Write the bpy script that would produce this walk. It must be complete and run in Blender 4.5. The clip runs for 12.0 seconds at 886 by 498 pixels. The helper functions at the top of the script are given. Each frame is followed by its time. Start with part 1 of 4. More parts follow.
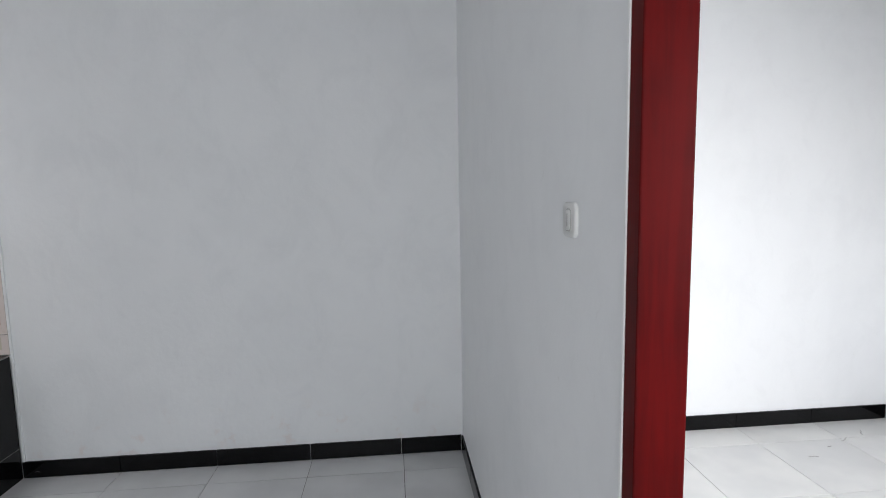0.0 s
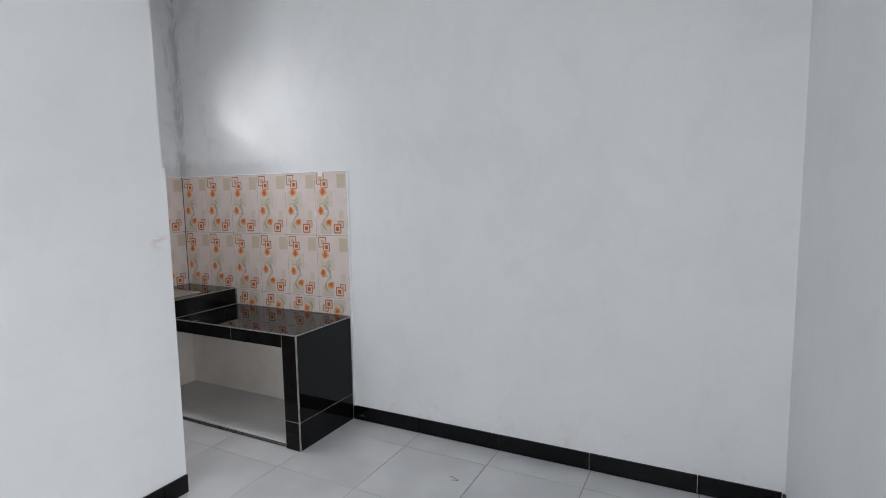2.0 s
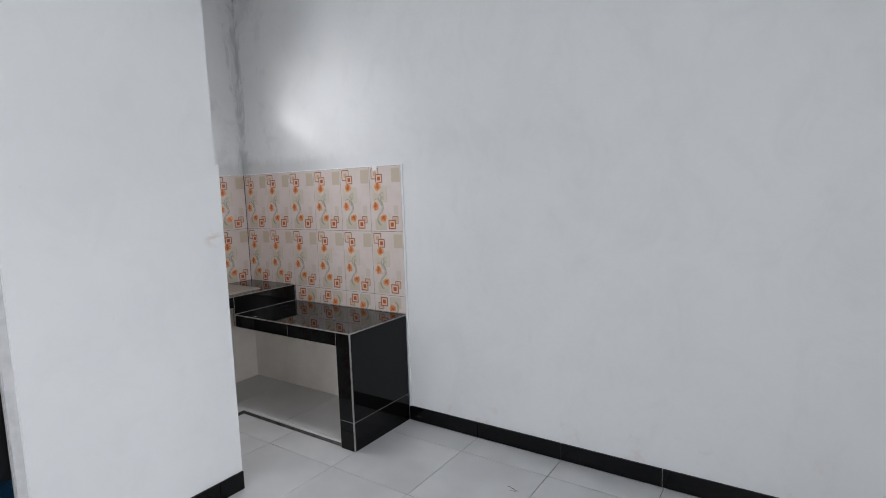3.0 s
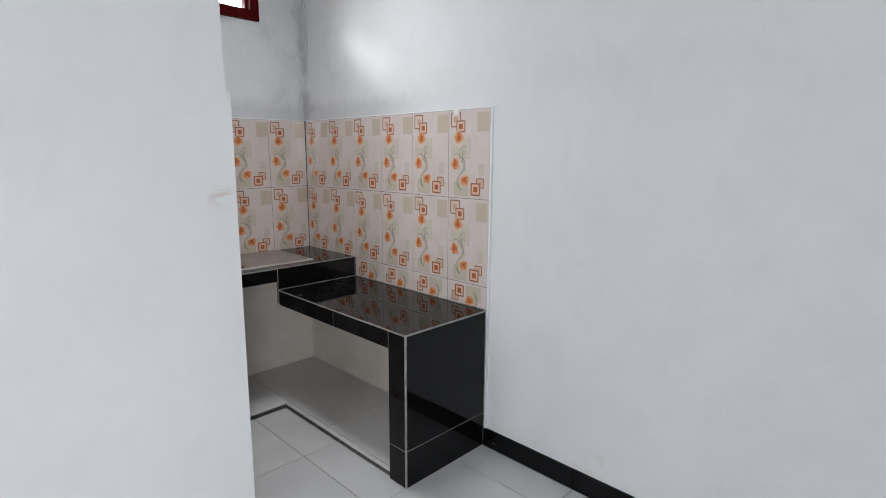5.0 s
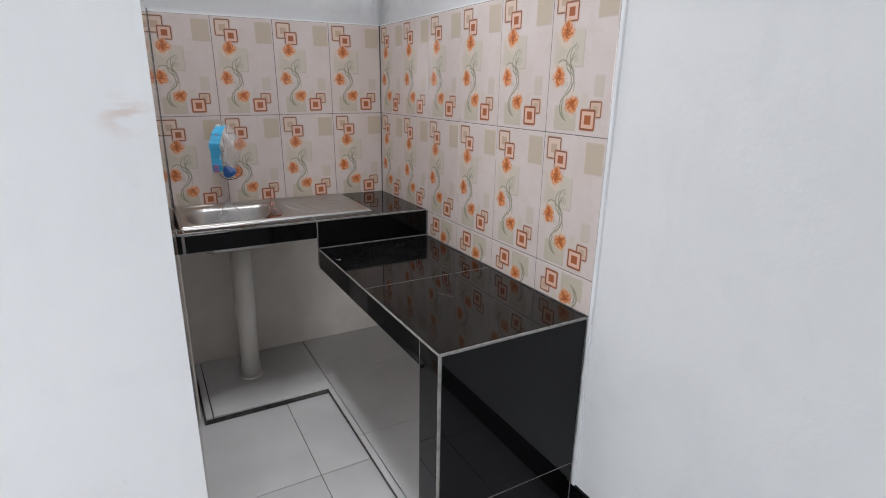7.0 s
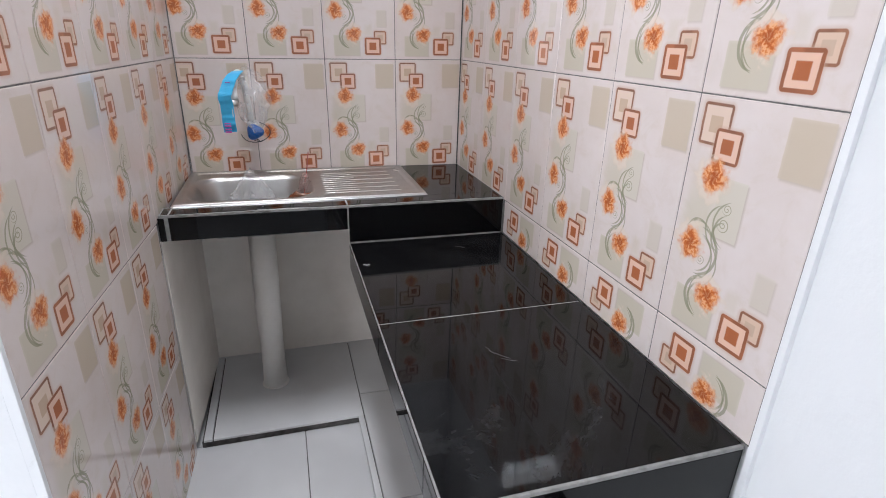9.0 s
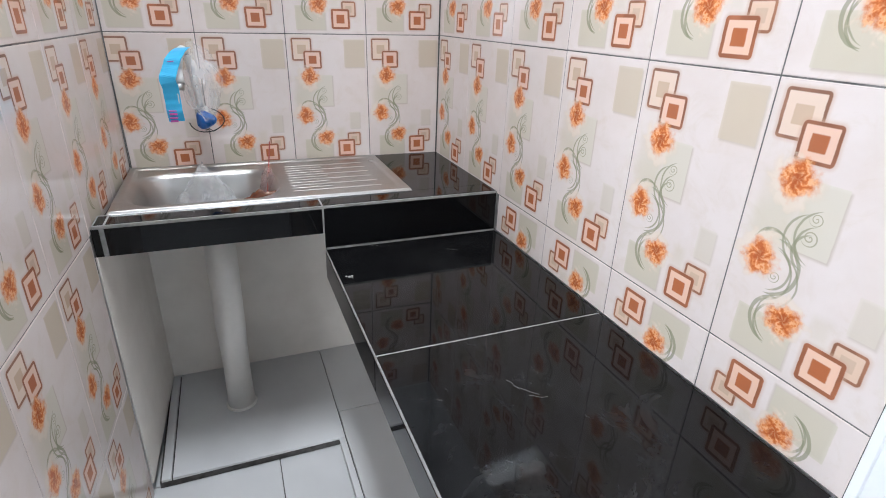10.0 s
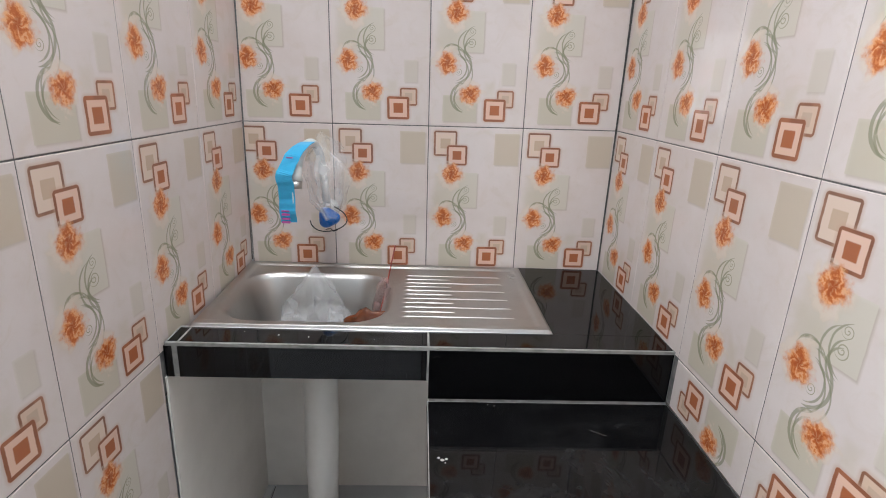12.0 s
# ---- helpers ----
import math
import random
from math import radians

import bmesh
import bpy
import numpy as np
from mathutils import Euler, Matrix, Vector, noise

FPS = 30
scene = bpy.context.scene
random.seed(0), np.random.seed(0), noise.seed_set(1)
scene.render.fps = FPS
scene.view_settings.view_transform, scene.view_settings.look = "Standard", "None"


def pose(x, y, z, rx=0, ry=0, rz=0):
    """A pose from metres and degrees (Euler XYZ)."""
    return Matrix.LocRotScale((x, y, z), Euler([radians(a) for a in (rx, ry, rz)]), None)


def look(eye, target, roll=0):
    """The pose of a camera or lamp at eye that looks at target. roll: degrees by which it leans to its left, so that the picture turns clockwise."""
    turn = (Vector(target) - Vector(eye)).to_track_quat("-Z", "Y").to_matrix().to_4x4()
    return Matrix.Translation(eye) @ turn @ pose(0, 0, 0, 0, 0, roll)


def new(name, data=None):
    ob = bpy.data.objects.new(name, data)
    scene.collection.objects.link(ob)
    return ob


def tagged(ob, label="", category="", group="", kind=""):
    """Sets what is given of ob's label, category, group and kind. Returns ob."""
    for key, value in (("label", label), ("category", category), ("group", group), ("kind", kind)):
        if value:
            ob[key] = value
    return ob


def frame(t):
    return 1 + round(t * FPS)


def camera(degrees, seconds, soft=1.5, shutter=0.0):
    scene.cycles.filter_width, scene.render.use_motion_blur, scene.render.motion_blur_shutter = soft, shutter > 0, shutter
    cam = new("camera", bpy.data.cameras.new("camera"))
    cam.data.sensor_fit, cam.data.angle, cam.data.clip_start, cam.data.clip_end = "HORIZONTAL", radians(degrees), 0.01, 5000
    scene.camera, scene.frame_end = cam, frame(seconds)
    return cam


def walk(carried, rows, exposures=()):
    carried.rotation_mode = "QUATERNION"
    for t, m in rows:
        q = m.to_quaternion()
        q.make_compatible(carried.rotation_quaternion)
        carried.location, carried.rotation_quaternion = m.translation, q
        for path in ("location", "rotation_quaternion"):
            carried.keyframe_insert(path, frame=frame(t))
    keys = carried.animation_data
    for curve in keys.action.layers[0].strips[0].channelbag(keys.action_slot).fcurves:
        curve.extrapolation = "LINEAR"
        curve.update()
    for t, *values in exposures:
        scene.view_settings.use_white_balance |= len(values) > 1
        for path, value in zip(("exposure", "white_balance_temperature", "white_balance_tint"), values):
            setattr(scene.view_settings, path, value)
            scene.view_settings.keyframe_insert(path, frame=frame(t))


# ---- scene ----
cam = camera(80.2, 12.0, soft=0.95)
PATH = [
    (0, (3.484, -2.825, 1.48), (3.667, -0.846, 1.252), -1.1),
    (0.3, (3.447, -2.853, 1.469), (3.47, -0.865, 1.248), -0.6),
    (0.5, (3.463, -2.799, 1.477), (3.335, -0.822, 1.21), -1.2),
    (1, (3.459, -2.775, 1.479), (3.098, -0.825, 1.214), -0.8),
    (1.5, (3.427, -2.724, 1.469), (2.816, -0.835, 1.228), -0.8),
    (2, (3.502, -2.637, 1.434), (2.6, -0.864, 1.224), -0.9),
    (2.5, (3.515, -2.582, 1.419), (2.435, -0.91, 1.217), -1.8),
    (2.7, (3.503, -2.554, 1.426), (2.395, -0.902, 1.218), -2.1),
    (4.3, (3.206, -2.065, 1.374), (2.054, -0.462, 1.053), 0.2),
    (4.5, (3.142, -2.012, 1.4), (1.881, -0.493, 1.081), -0.3),
    (5, (2.992, -1.811, 1.372), (1.614, -0.404, 1.024), 0.4),
    (5.5, (2.835, -1.646, 1.39), (1.408, -0.289, 1.04), -0.3),
    (6, (2.745, -1.439, 1.349), (1.258, -0.157, 0.969), -0.8),
    (6.5, (2.647, -1.23, 1.329), (1.041, -0.154, 0.816), -0.3),
    (6.7, (2.593, -1.162, 1.314), (0.961, -0.146, 0.764), 0.5),
    (8.3, (2.156, -0.731, 1.276), (0.396, -0.022, 0.645), 1.1),
    (8.5, (2.111, -0.695, 1.271), (0.339, -0.05, 0.606), 2.1),
    (8.8, (2.038, -0.659, 1.256), (0.254, -0.109, 0.539), 2.2),
    (9, (1.983, -0.655, 1.247), (0.205, -0.11, 0.509), 1.8),
    (9.5, (1.861, -0.665, 1.24), (0.141, -0.026, 0.444), 1.1),
    (10, (1.765, -0.687, 1.234), (0.072, 0.012, 0.43), 2.2),
    (10.5, (1.664, -0.641, 1.235), (-0.095, -0.068, 0.474), 2.3),
    (11, (1.528, -0.555, 1.258), (-0.309, -0.162, 0.571), 2.6),
    (11.5, (1.455, -0.515, 1.268), (-0.427, -0.284, 0.634), 2.8),
    (12, (1.41, -0.52, 1.275), (-0.498, -0.423, 0.684), 2.5),
]
walk(cam, [(t, look(eye, target, roll)) for t, eye, target, roll in PATH],
     exposures=((0.0, -0.42, 6600, 12), (1.0, -0.22, 6550, 11), (2.5, -0.18, 6550, 12), (5.5, 0.0, 6600, 11), (6.5, 0.11, 6600, 12), (8.5, 0.5, 6450, 15), (9.5, 0.9, 6250, 12), (10.5, 1.08, 6150, 9), (11.0, 0.96, 6250, 10), (12.0, 0.84, 6400, 10)))

# ---- world, sun, openings ----
SUN_DIR = Vector((1.15, 0.84, -0.66)).normalized()
world = bpy.data.worlds.new("sky")
scene.world = world
world.use_nodes = True
wt = world.node_tree
sky = wt.nodes.new("ShaderNodeTexSky")
sky.sky_type = "NISHITA"
sky.sun_disc = False
sky.sun_elevation = math.asin(-SUN_DIR.z)
sky.sun_rotation = math.atan2(-SUN_DIR.x, -SUN_DIR.y)
bg = wt.nodes["Background"]
bg.inputs["Strength"].default_value = 0.15
wt.links.new(sky.outputs[0], bg.inputs["Color"])

sun_data = bpy.data.lights.new("sun", "SUN")
sun_data.energy, sun_data.angle, sun_data.color = 1.15, radians(9), (1.0, 0.98, 0.96)
sun = new("sun", sun_data)
sun.matrix_world = look(-20 * SUN_DIR, (0, 0, 0))


def window_light(name, eye, target, w, h, watts, colour=(1, 1, 1)):
    data = bpy.data.lights.new(name, "AREA")
    data.shape, data.size, data.size_y, data.energy, data.color = "RECTANGLE", w, h, watts, colour
    ob = new(name, data)
    ob.matrix_world = look(eye, target)
    return ob


# Assumed opening behind the camera, unseen; sited to light the long wall and nook.
window_light("assumed_south_light", (3.05, -5.02, 1.25), (2.75, 0, 1.0), 1.4, 2.0, 51, (0.92, 0.97, 1.0))
# Unseen bedroom window, sited so its light passes the doorway to the partition.
window_light("assumed_bedroom_light", (5.55, -3.19, 1.5), (4.3, -0.8, 0.0), 1.4, 1.2, 70, (0.95, 0.98, 1.0)).data.spread = radians(130)
window_light("daylight_kitchen", (-0.06, -0.517, 2.278), (1.0, -0.517, 1.91), 0.40, 0.28, 2.3, (0.9, 0.96, 1.0)).data.spread = radians(98)
# Overhead lamp added to brighten the nook; no roof opening is known there.
window_light("added_nook_light", (0.84, -0.71, 3.06), (0.84, -0.71, 0), 0.7, 0.34, 5.8, (0.94, 0.975, 1.0)).data.spread = radians(88)


# ---- materials ----
class Graph:
    """Short hand for a material's node tree."""

    def __init__(self, name):
        self.mat = bpy.data.materials.new(name)
        self.mat.use_nodes = True
        self.t = self.mat.node_tree
        self.bsdf = self.t.nodes["Principled BSDF"]

    def put(self, socket, v):
        if isinstance(v, bpy.types.NodeSocket):
            self.t.links.new(v, socket)
        else:
            socket.default_value = (*v, 1.0) if isinstance(v, tuple) and len(v) == 3 and socket.type == "RGBA" else v

    def m(self, op, a, b=None, c=None, clamp=False):
        n = self.t.nodes.new("ShaderNodeMath")
        n.operation, n.use_clamp = op, clamp
        for i, v in enumerate((a, b, c)):
            if v is not None:
                self.put(n.inputs[i], v)
        return n.outputs[0]

    def mix(self, f, a, b):
        n = self.t.nodes.new("ShaderNodeMix")
        n.data_type = "RGBA"
        self.put(n.inputs[0], f)
        self.put(n.inputs[6], a)
        self.put(n.inputs[7], b)
        return n.outputs[2]

    def step(self, v, lo, hi, a=0.0, b=1.0):
        n = self.t.nodes.new("ShaderNodeMapRange")
        n.interpolation_type = "SMOOTHSTEP"
        for i, x in enumerate((v, lo, hi, a, b)):
            self.put(n.inputs[i], x)
        return n.outputs[0]

    def coords(self, kind="Object"):
        return self.t.nodes.new("ShaderNodeTexCoord").outputs[kind]

    def world_place(self):
        return self.t.nodes.new("ShaderNodeNewGeometry").outputs["Position"]

    def xyz(self, v):
        n = self.t.nodes.new("ShaderNodeSeparateXYZ")
        self.put(n.inputs[0], v)
        return n.outputs[0], n.outputs[1], n.outputs[2]

    def noise(self, v, scale, detail=3.0, rough=0.55, stretch=None, dist=0.0):
        if stretch:
            mp = self.t.nodes.new("ShaderNodeMapping")
            self.put(mp.inputs[0], v)
            mp.inputs["Scale"].default_value = stretch
            v = mp.outputs[0]
        n = self.t.nodes.new("ShaderNodeTexNoise")
        self.put(n.inputs["Vector"], v)
        n.inputs["Scale"].default_value, n.inputs["Detail"].default_value = scale, detail
        n.inputs["Roughness"].default_value, n.inputs["Distortion"].default_value = rough, dist
        return n.outputs[0]

    def any(self):
        return self.t.nodes.new("ShaderNodeObjectInfo").outputs["Random"]

    def shifted(self, v, amount=7.3):
        """Coordinates moved by each object's own random amount."""
        r = self.m("MULTIPLY", self.any(), amount)
        n = self.t.nodes.new("ShaderNodeVectorMath")
        n.operation = "ADD"
        c = self.t.nodes.new("ShaderNodeCombineXYZ")
        for i in range(3):
            self.put(c.inputs[i], r)
        self.put(n.inputs[0], v)
        self.put(n.inputs[1], c.outputs[0])
        return n.outputs[0]

    def bump(self, h, strength=0.2, dist=0.002):
        n = self.t.nodes.new("ShaderNodeBump")
        n.inputs["Strength"].default_value, n.inputs["Distance"].default_value = strength, dist
        self.put(n.inputs["Height"], h)
        self.put(self.bsdf.inputs["Normal"], n.outputs[0])

    def done(self, colour, rough=0.5, **more):
        self.put(self.bsdf.inputs["Base Color"], colour)
        self.put(self.bsdf.inputs["Roughness"], rough)
        for k, v in more.items():
            self.put(self.bsdf.inputs[k.replace("_", " ")], v)
        return self.mat


def paint_material(name, base, stain, amount=0.35, marks=True, smudge=None):
    g = Graph(name)
    p = g.world_place()
    cloud = g.noise(p, 1.3, 4, 0.6)
    fine = g.noise(p, 9, 4, 0.6)
    streak = g.noise(p, 3.0, 3, 0.6, (1, 1, 0.25))
    f = g.m("MULTIPLY", g.step(cloud, 0.42, 0.72), amount)
    f = g.m("ADD", f, g.m("MULTIPLY", g.step(streak, 0.5, 0.8), amount * 0.6), clamp=True)
    c = g.mix(f, base, stain)
    if marks:
        spot = g.step(g.noise(p, 16, 5, 0.7, None, 0.6), 0.66, 0.80)
        c = g.mix(g.m("MULTIPLY", spot, 0.22), c, (0.42, 0.38, 0.34))
    if smudge:
        px, py, pz = g.xyz(p)
        dy, dz = g.m("MULTIPLY", g.m("SUBTRACT", py, smudge[0]), 0.8), g.m("SUBTRACT", pz, smudge[1])
        d = g.m("SQRT", g.m("ADD", g.m("MULTIPLY", dy, dy), g.m("MULTIPLY", dz, dz)))
        ink = g.m("MULTIPLY", g.m("MULTIPLY", g.step(d, 0.005, 0.055, 1, 0), g.step(px, 1.4, 1.6, 1, 0)), g.step(g.noise(p, 26, 2, 0.5, (1, 0.6, 1.5), 0.3), 0.40, 0.62))
        c = g.mix(g.m("MULTIPLY", ink, 0.5), c, (0.62, 0.45, 0.38))
    trowel = g.noise(p, 5.5, 5, 0.68, (1, 1, 0.8), 0.7)
    c = g.mix(g.m("MULTIPLY", g.step(trowel, 0.46, 0.7), 0.12), c, tuple(0.86 * q for q in stain))
    h = g.m("ADD", g.m("MULTIPLY", fine, 0.6), g.m("ADD", g.m("MULTIPLY", g.noise(p, 70, 3), 0.3), g.m("MULTIPLY", trowel, 0.6)))
    g.bump(h, 0.2, 0.005)
    return g.done(c, g.step(fine, 0.3, 0.7, 0.5, 0.62), Specular_IOR_Level=0.35)


def corner_paint_material(name):
    """White paint with damp grey cement marks that run down beside the nook's inner corner."""
    g = Graph(name)
    p = g.world_place()
    x, y, z = g.xyz(p)
    cloud = g.noise(p, 1.6, 4, 0.6)
    c = g.mix(g.m("MULTIPLY", g.step(cloud, 0.4, 0.7), 0.4), (0.815, 0.823, 0.835), (0.735, 0.745, 0.76))
    d = g.m("SQRT", g.m("ADD", g.m("POWER", x, 2.0), g.m("POWER", y, 2.0)))
    wob = g.noise(p, 7, 5, 0.7, (1, 1, 0.45), 0.8)
    d2 = g.m("ADD", d, g.m("MULTIPLY", g.m("SUBTRACT", wob, 0.5), 0.34))
    damp = g.m("MULTIPLY", g.step(d2, -0.02, 0.05, 1, 0), g.step(z, 1.5, 1.62))
    patch = g.m("MULTIPLY", g.step(g.noise(p, 3.1, 5, 0.7), 0.5, 0.68), g.step(d, 0.25, 0.6, 1, 0))
    smear = g.step(g.noise(p, 13, 5, 0.75, (1, 1, 0.3), 1.2), 0.6, 0.72)
    c = g.mix(g.m("MULTIPLY", patch, 0.3), c, (0.5, 0.52, 0.53))
    c = g.mix(g.m("MULTIPLY", damp, 0.5), c, (0.36, 0.365, 0.37))
    c = g.mix(g.m("MULTIPLY", g.m("MULTIPLY", smear, g.step(d, 0.1, 0.3, 1, 0)), 0.6), c, (0.27, 0.265, 0.26))
    trowel = g.noise(p, 4.6, 5, 0.68, (1, 1, 0.7), 0.8)
    c = g.mix(g.m("MULTIPLY", g.step(trowel, 0.45, 0.7), 0.12), c, (0.58, 0.595, 0.615))
    band = g.m("MULTIPLY", g.m("MULTIPLY", g.step(g.m("ADD", z, g.m("MULTIPLY", wob, 0.16)), 1.70, 1.80, 1, 0), g.step(z, 1.57, 1.59)), g.step(x, 0.7, 1.35, 1, 0))
    c = g.mix(g.m("MULTIPLY", band, 0.38), c, (0.43, 0.44, 0.45))
    pink = g.m("MULTIPLY", g.step(g.noise(p, 6.5, 4, 0.7), 0.56, 0.68), g.m("MULTIPLY", g.step(z, 0.10, 0.42, 1, 0), g.step(x, 1.4, 1.6)))
    c = g.mix(g.m("MULTIPLY", pink, 0.3), c, (0.72, 0.57, 0.52))
    g.bump(g.m("ADD", g.noise(p, 26, 4, 0.65), g.m("MULTIPLY", trowel, 0.6)), 0.25, 0.005)
    return g.done(c, 0.6, Specular_IOR_Level=0.3)


def printed_tile_material():
    """Cream ceramic with a print of rounded frames, orange flowers and green scrolls."""
    g = Graph("printed_ceramic")
    o = g.coords()
    soft = g.noise(g.shifted(o), 60, 2)
    x, y0, _ = g.xyz(o)
    v = g.m("SUBTRACT", 0.4, y0)
    x = g.m("ADD", x, g.m("MULTIPLY", g.m("SUBTRACT", soft, 0.5), 0.0022))

    def box(x0, x1, v0, v1, r):
        qx = g.m("SUBTRACT", g.m("ABSOLUTE", g.m("SUBTRACT", x, (x0 + x1) / 2)), (x1 - x0) / 2 - r)
        qv = g.m("SUBTRACT", g.m("ABSOLUTE", g.m("SUBTRACT", v, (v0 + v1) / 2)), (v1 - v0) / 2 - r)
        px, pv = g.m("MAXIMUM", qx, 0.0), g.m("MAXIMUM", qv, 0.0)
        out = g.m("SQRT", g.m("ADD", g.m("MULTIPLY", px, px), g.m("MULTIPLY", pv, pv)))
        return g.m("SUBTRACT", g.m("ADD", out, g.m("MINIMUM", g.m("MAXIMUM", qx, qv), 0.0)), r)

    def inside(d, e=0.0009):
        return g.step(d, -e, e, 1.0, 0.0)

    def ring(d, w, e=0.0009):
        return inside(g.m("SUBTRACT", g.m("ABSOLUTE", g.m("ADD", d, w)), w), e)

    def over(c, f, colour, amount=1.0):
        return g.mix(g.m("MULTIPLY", f, amount) if amount != 1.0 else f, c, colour)

    def circle(cx, cv):
        dx, dv = g.m("SUBTRACT", x, cx), g.m("SUBTRACT", v, cv)
        return g.m("SQRT", g.m("ADD", g.m("MULTIPLY", dx, dx), g.m("MULTIPLY", dv, dv))), dx, dv

    tone = g.noise(g.shifted(o), 9, 4, 0.6)
    vein = g.noise(g.shifted(o, 3.1), 14, 5, 0.7, None, 1.5)
    c = g.mix(g.step(tone, 0.35, 0.7), (0.73, 0.648, 0.622), (0.70, 0.610, 0.575))
    c = g.mix(g.m("MULTIPLY", g.step(vein, 0.48, 0.72), 0.4), c, (0.64, 0.54, 0.46))

    # faded rectangles with a shaded right and lower side
    for x0, x1, v0, v1, col, a in ((0.176, 0.241, 0.015, 0.098, (0.60, 0.50, 0.385), 0.75), (0.035, 0.123, 0.321, 0.387, (0.60, 0.545, 0.435), 0.75),
                                   (0.08, 0.134, 0.12, 0.216, (0.67, 0.615, 0.53), 0.85), (0.184, 0.218, 0.238, 0.292, (0.67, 0.6, 0.52), 0.6)):
        c = over(c, g.step(box(x0 + 0.003, x1 + 0.003, v0 + 0.003, v1 + 0.003, 0.002), -0.003, 0.003, 1, 0), (0.42, 0.34, 0.25), 0.62 * a)
        c = over(c, inside(box(x0, x1, v0, v1, 0.0015)), col, a)
    for x0, x1, v0, v1 in ((0.015, 0.075, 0.12, 0.215), (0.14, 0.17, 0.285, 0.325)):
        c = over(c, g.step(box(x0, x1, v0, v1, 0.004), -0.012, 0.006, 1, 0), (0.60, 0.52, 0.40), 0.35)
    wash, _, _ = circle(0.06, 0.19)
    c = over(c, g.step(g.m("ADD", wash, g.m("MULTIPLY", g.m("SUBTRACT", tone, 0.5), 0.06)), 0.015, 0.06, 1, 0), (0.575, 0.53, 0.41), 0.45)

    # scrolls: arcs kept to one side, and two small spirals
    green, pale = (0.27, 0.265, 0.175), (0.35, 0.33, 0.235)
    for cx, cv, rad, w, side, lim in ((0.064, 0.250, 0.041, 0.0034, "x", 0.0), (0.061, 0.253, 0.033, 0.0022, "x", 0.004), (0.058, 0.262, 0.040, 0.0018, "x", 0.010), (0.066, 0.268, 0.043, 0.0017, "x", 0.014), (0.092, 0.326, 0.036, 0.0036, "-x", 0.002), (0.098, 0.332, 0.034, 0.0024, "-x", 0.008), (0.104, 0.322, 0.040, 0.0016, "-x", 0.014),
                                      (0.112, 0.214, 0.026, 0.0026, "-x", 0.004), (0.110, 0.200, 0.040, 0.0022, "-x", 0.014),
                                      (0.118, 0.205, 0.030, 0.0021, "-x", 0.008), (0.124, 0.192, 0.040, 0.0020, "-x", 0.012), (0.055, 0.222, 0.024, 0.0022, "-v", 0.004), (0.058, 0.232, 0.032, 0.0019, "-v", 0.012)):
        d, dx, dv = circle(cx, cv)
        q = {"x": dx, "-x": g.m("MULTIPLY", dx, -1.0), "-v": g.m("MULTIPLY", dv, -1.0)}[side]
        wq = g.m("MULTIPLY", g.step(q, lim, lim + 0.02, 0.12, 1.0), w * 0.78)
        line = inside(g.m("SUBTRACT", g.m("ABSOLUTE", g.m("SUBTRACT", d, rad)), wq), 0.0007)
        c = over(c, g.m("MULTIPLY", line, g.step(q, lim, lim + 0.004)), green, 0.74)
    for cx, cv, rad in ((0.104, 0.193, 0.012), (0.105, 0.167, 0.0095), (0.074, 0.263, 0.009)):
        d, dx, dv = circle(cx, cv)
        ang = g.m("DIVIDE", g.m("ARCTAN2", dv, dx), 2 * math.pi)
        turn = g.m("SUBTRACT", g.m("DIVIDE", d, rad * 0.55), ang)
        saw = g.m("ABSOLUTE", g.m("SUBTRACT", g.m("FRACT", turn), 0.5))
        line = g.m("MULTIPLY", g.step(saw, 0.08, 0.2, 1, 0), inside(g.m("SUBTRACT", d, rad)))
        c = over(c, line, pale, 0.85)

    # rounded frames with a square in the middle
    fade = g.step(g.noise(o, 26, 1), 0.4, 0.6)
    brown, rust = (0.30, 0.115, 0.065), (0.40, 0.135, 0.065)
    for x0, x1, v0, v1, fill, line, mid, w in ((0.015, 0.076, 0.011, 0.077, (0.74, 0.58, 0.48), (0.33, 0.155, 0.10), (0.58, 0.42, 0.31), 0.0021), (0.050, 0.104, 0.048, 0.101, (0.77, 0.52, 0.41), brown, (0.42, 0.14, 0.065), 0.0022),
                                               (0.175, 0.219, 0.306, 0.350, (0.69, 0.50, 0.385), (0.35, 0.15, 0.09), (0.58, 0.42, 0.32), 0.0019), (0.142, 0.199, 0.328, 0.385, (0.78, 0.51, 0.39), rust, (0.44, 0.14, 0.06), 0.0027)):
        d = box(x0, x1, v0, v1, 0.006)
        c = over(c, g.step(d, -0.001, 0.007, 1, 0), (0.56, 0.36, 0.26), 0.5)
        c = over(c, inside(d), fill)
        c = over(c, ring(d, w * 1.12), g.mix(fade, tuple(0.72 * q for q in line), line), 0.95)
        mx, mv, s = (x0 + x1) / 2, (v0 + v1) / 2, (x1 - x0) * 0.215
        c = over(c, inside(box(mx - s, mx + s, mv - s, mv + s, 0.0015), 0.0012), mid)

    # ruffled flowers: pale outer petals, orange heart with dark and bright folds
    ruffle = g.m("MULTIPLY", g.m("SUBTRACT", g.noise(o, 62, 3, 0.6), 0.5), 0.036)
    loose = g.m("MULTIPLY", g.m("SUBTRACT", g.noise(o, 44, 3, 0.6, None, 0.6), 0.5), 0.062)
    curl = g.m("MULTIPLY", g.noise(o, 52, 3, 0.6), 22.0)
    grain = g.noise(o, 140, 3, 0.6)
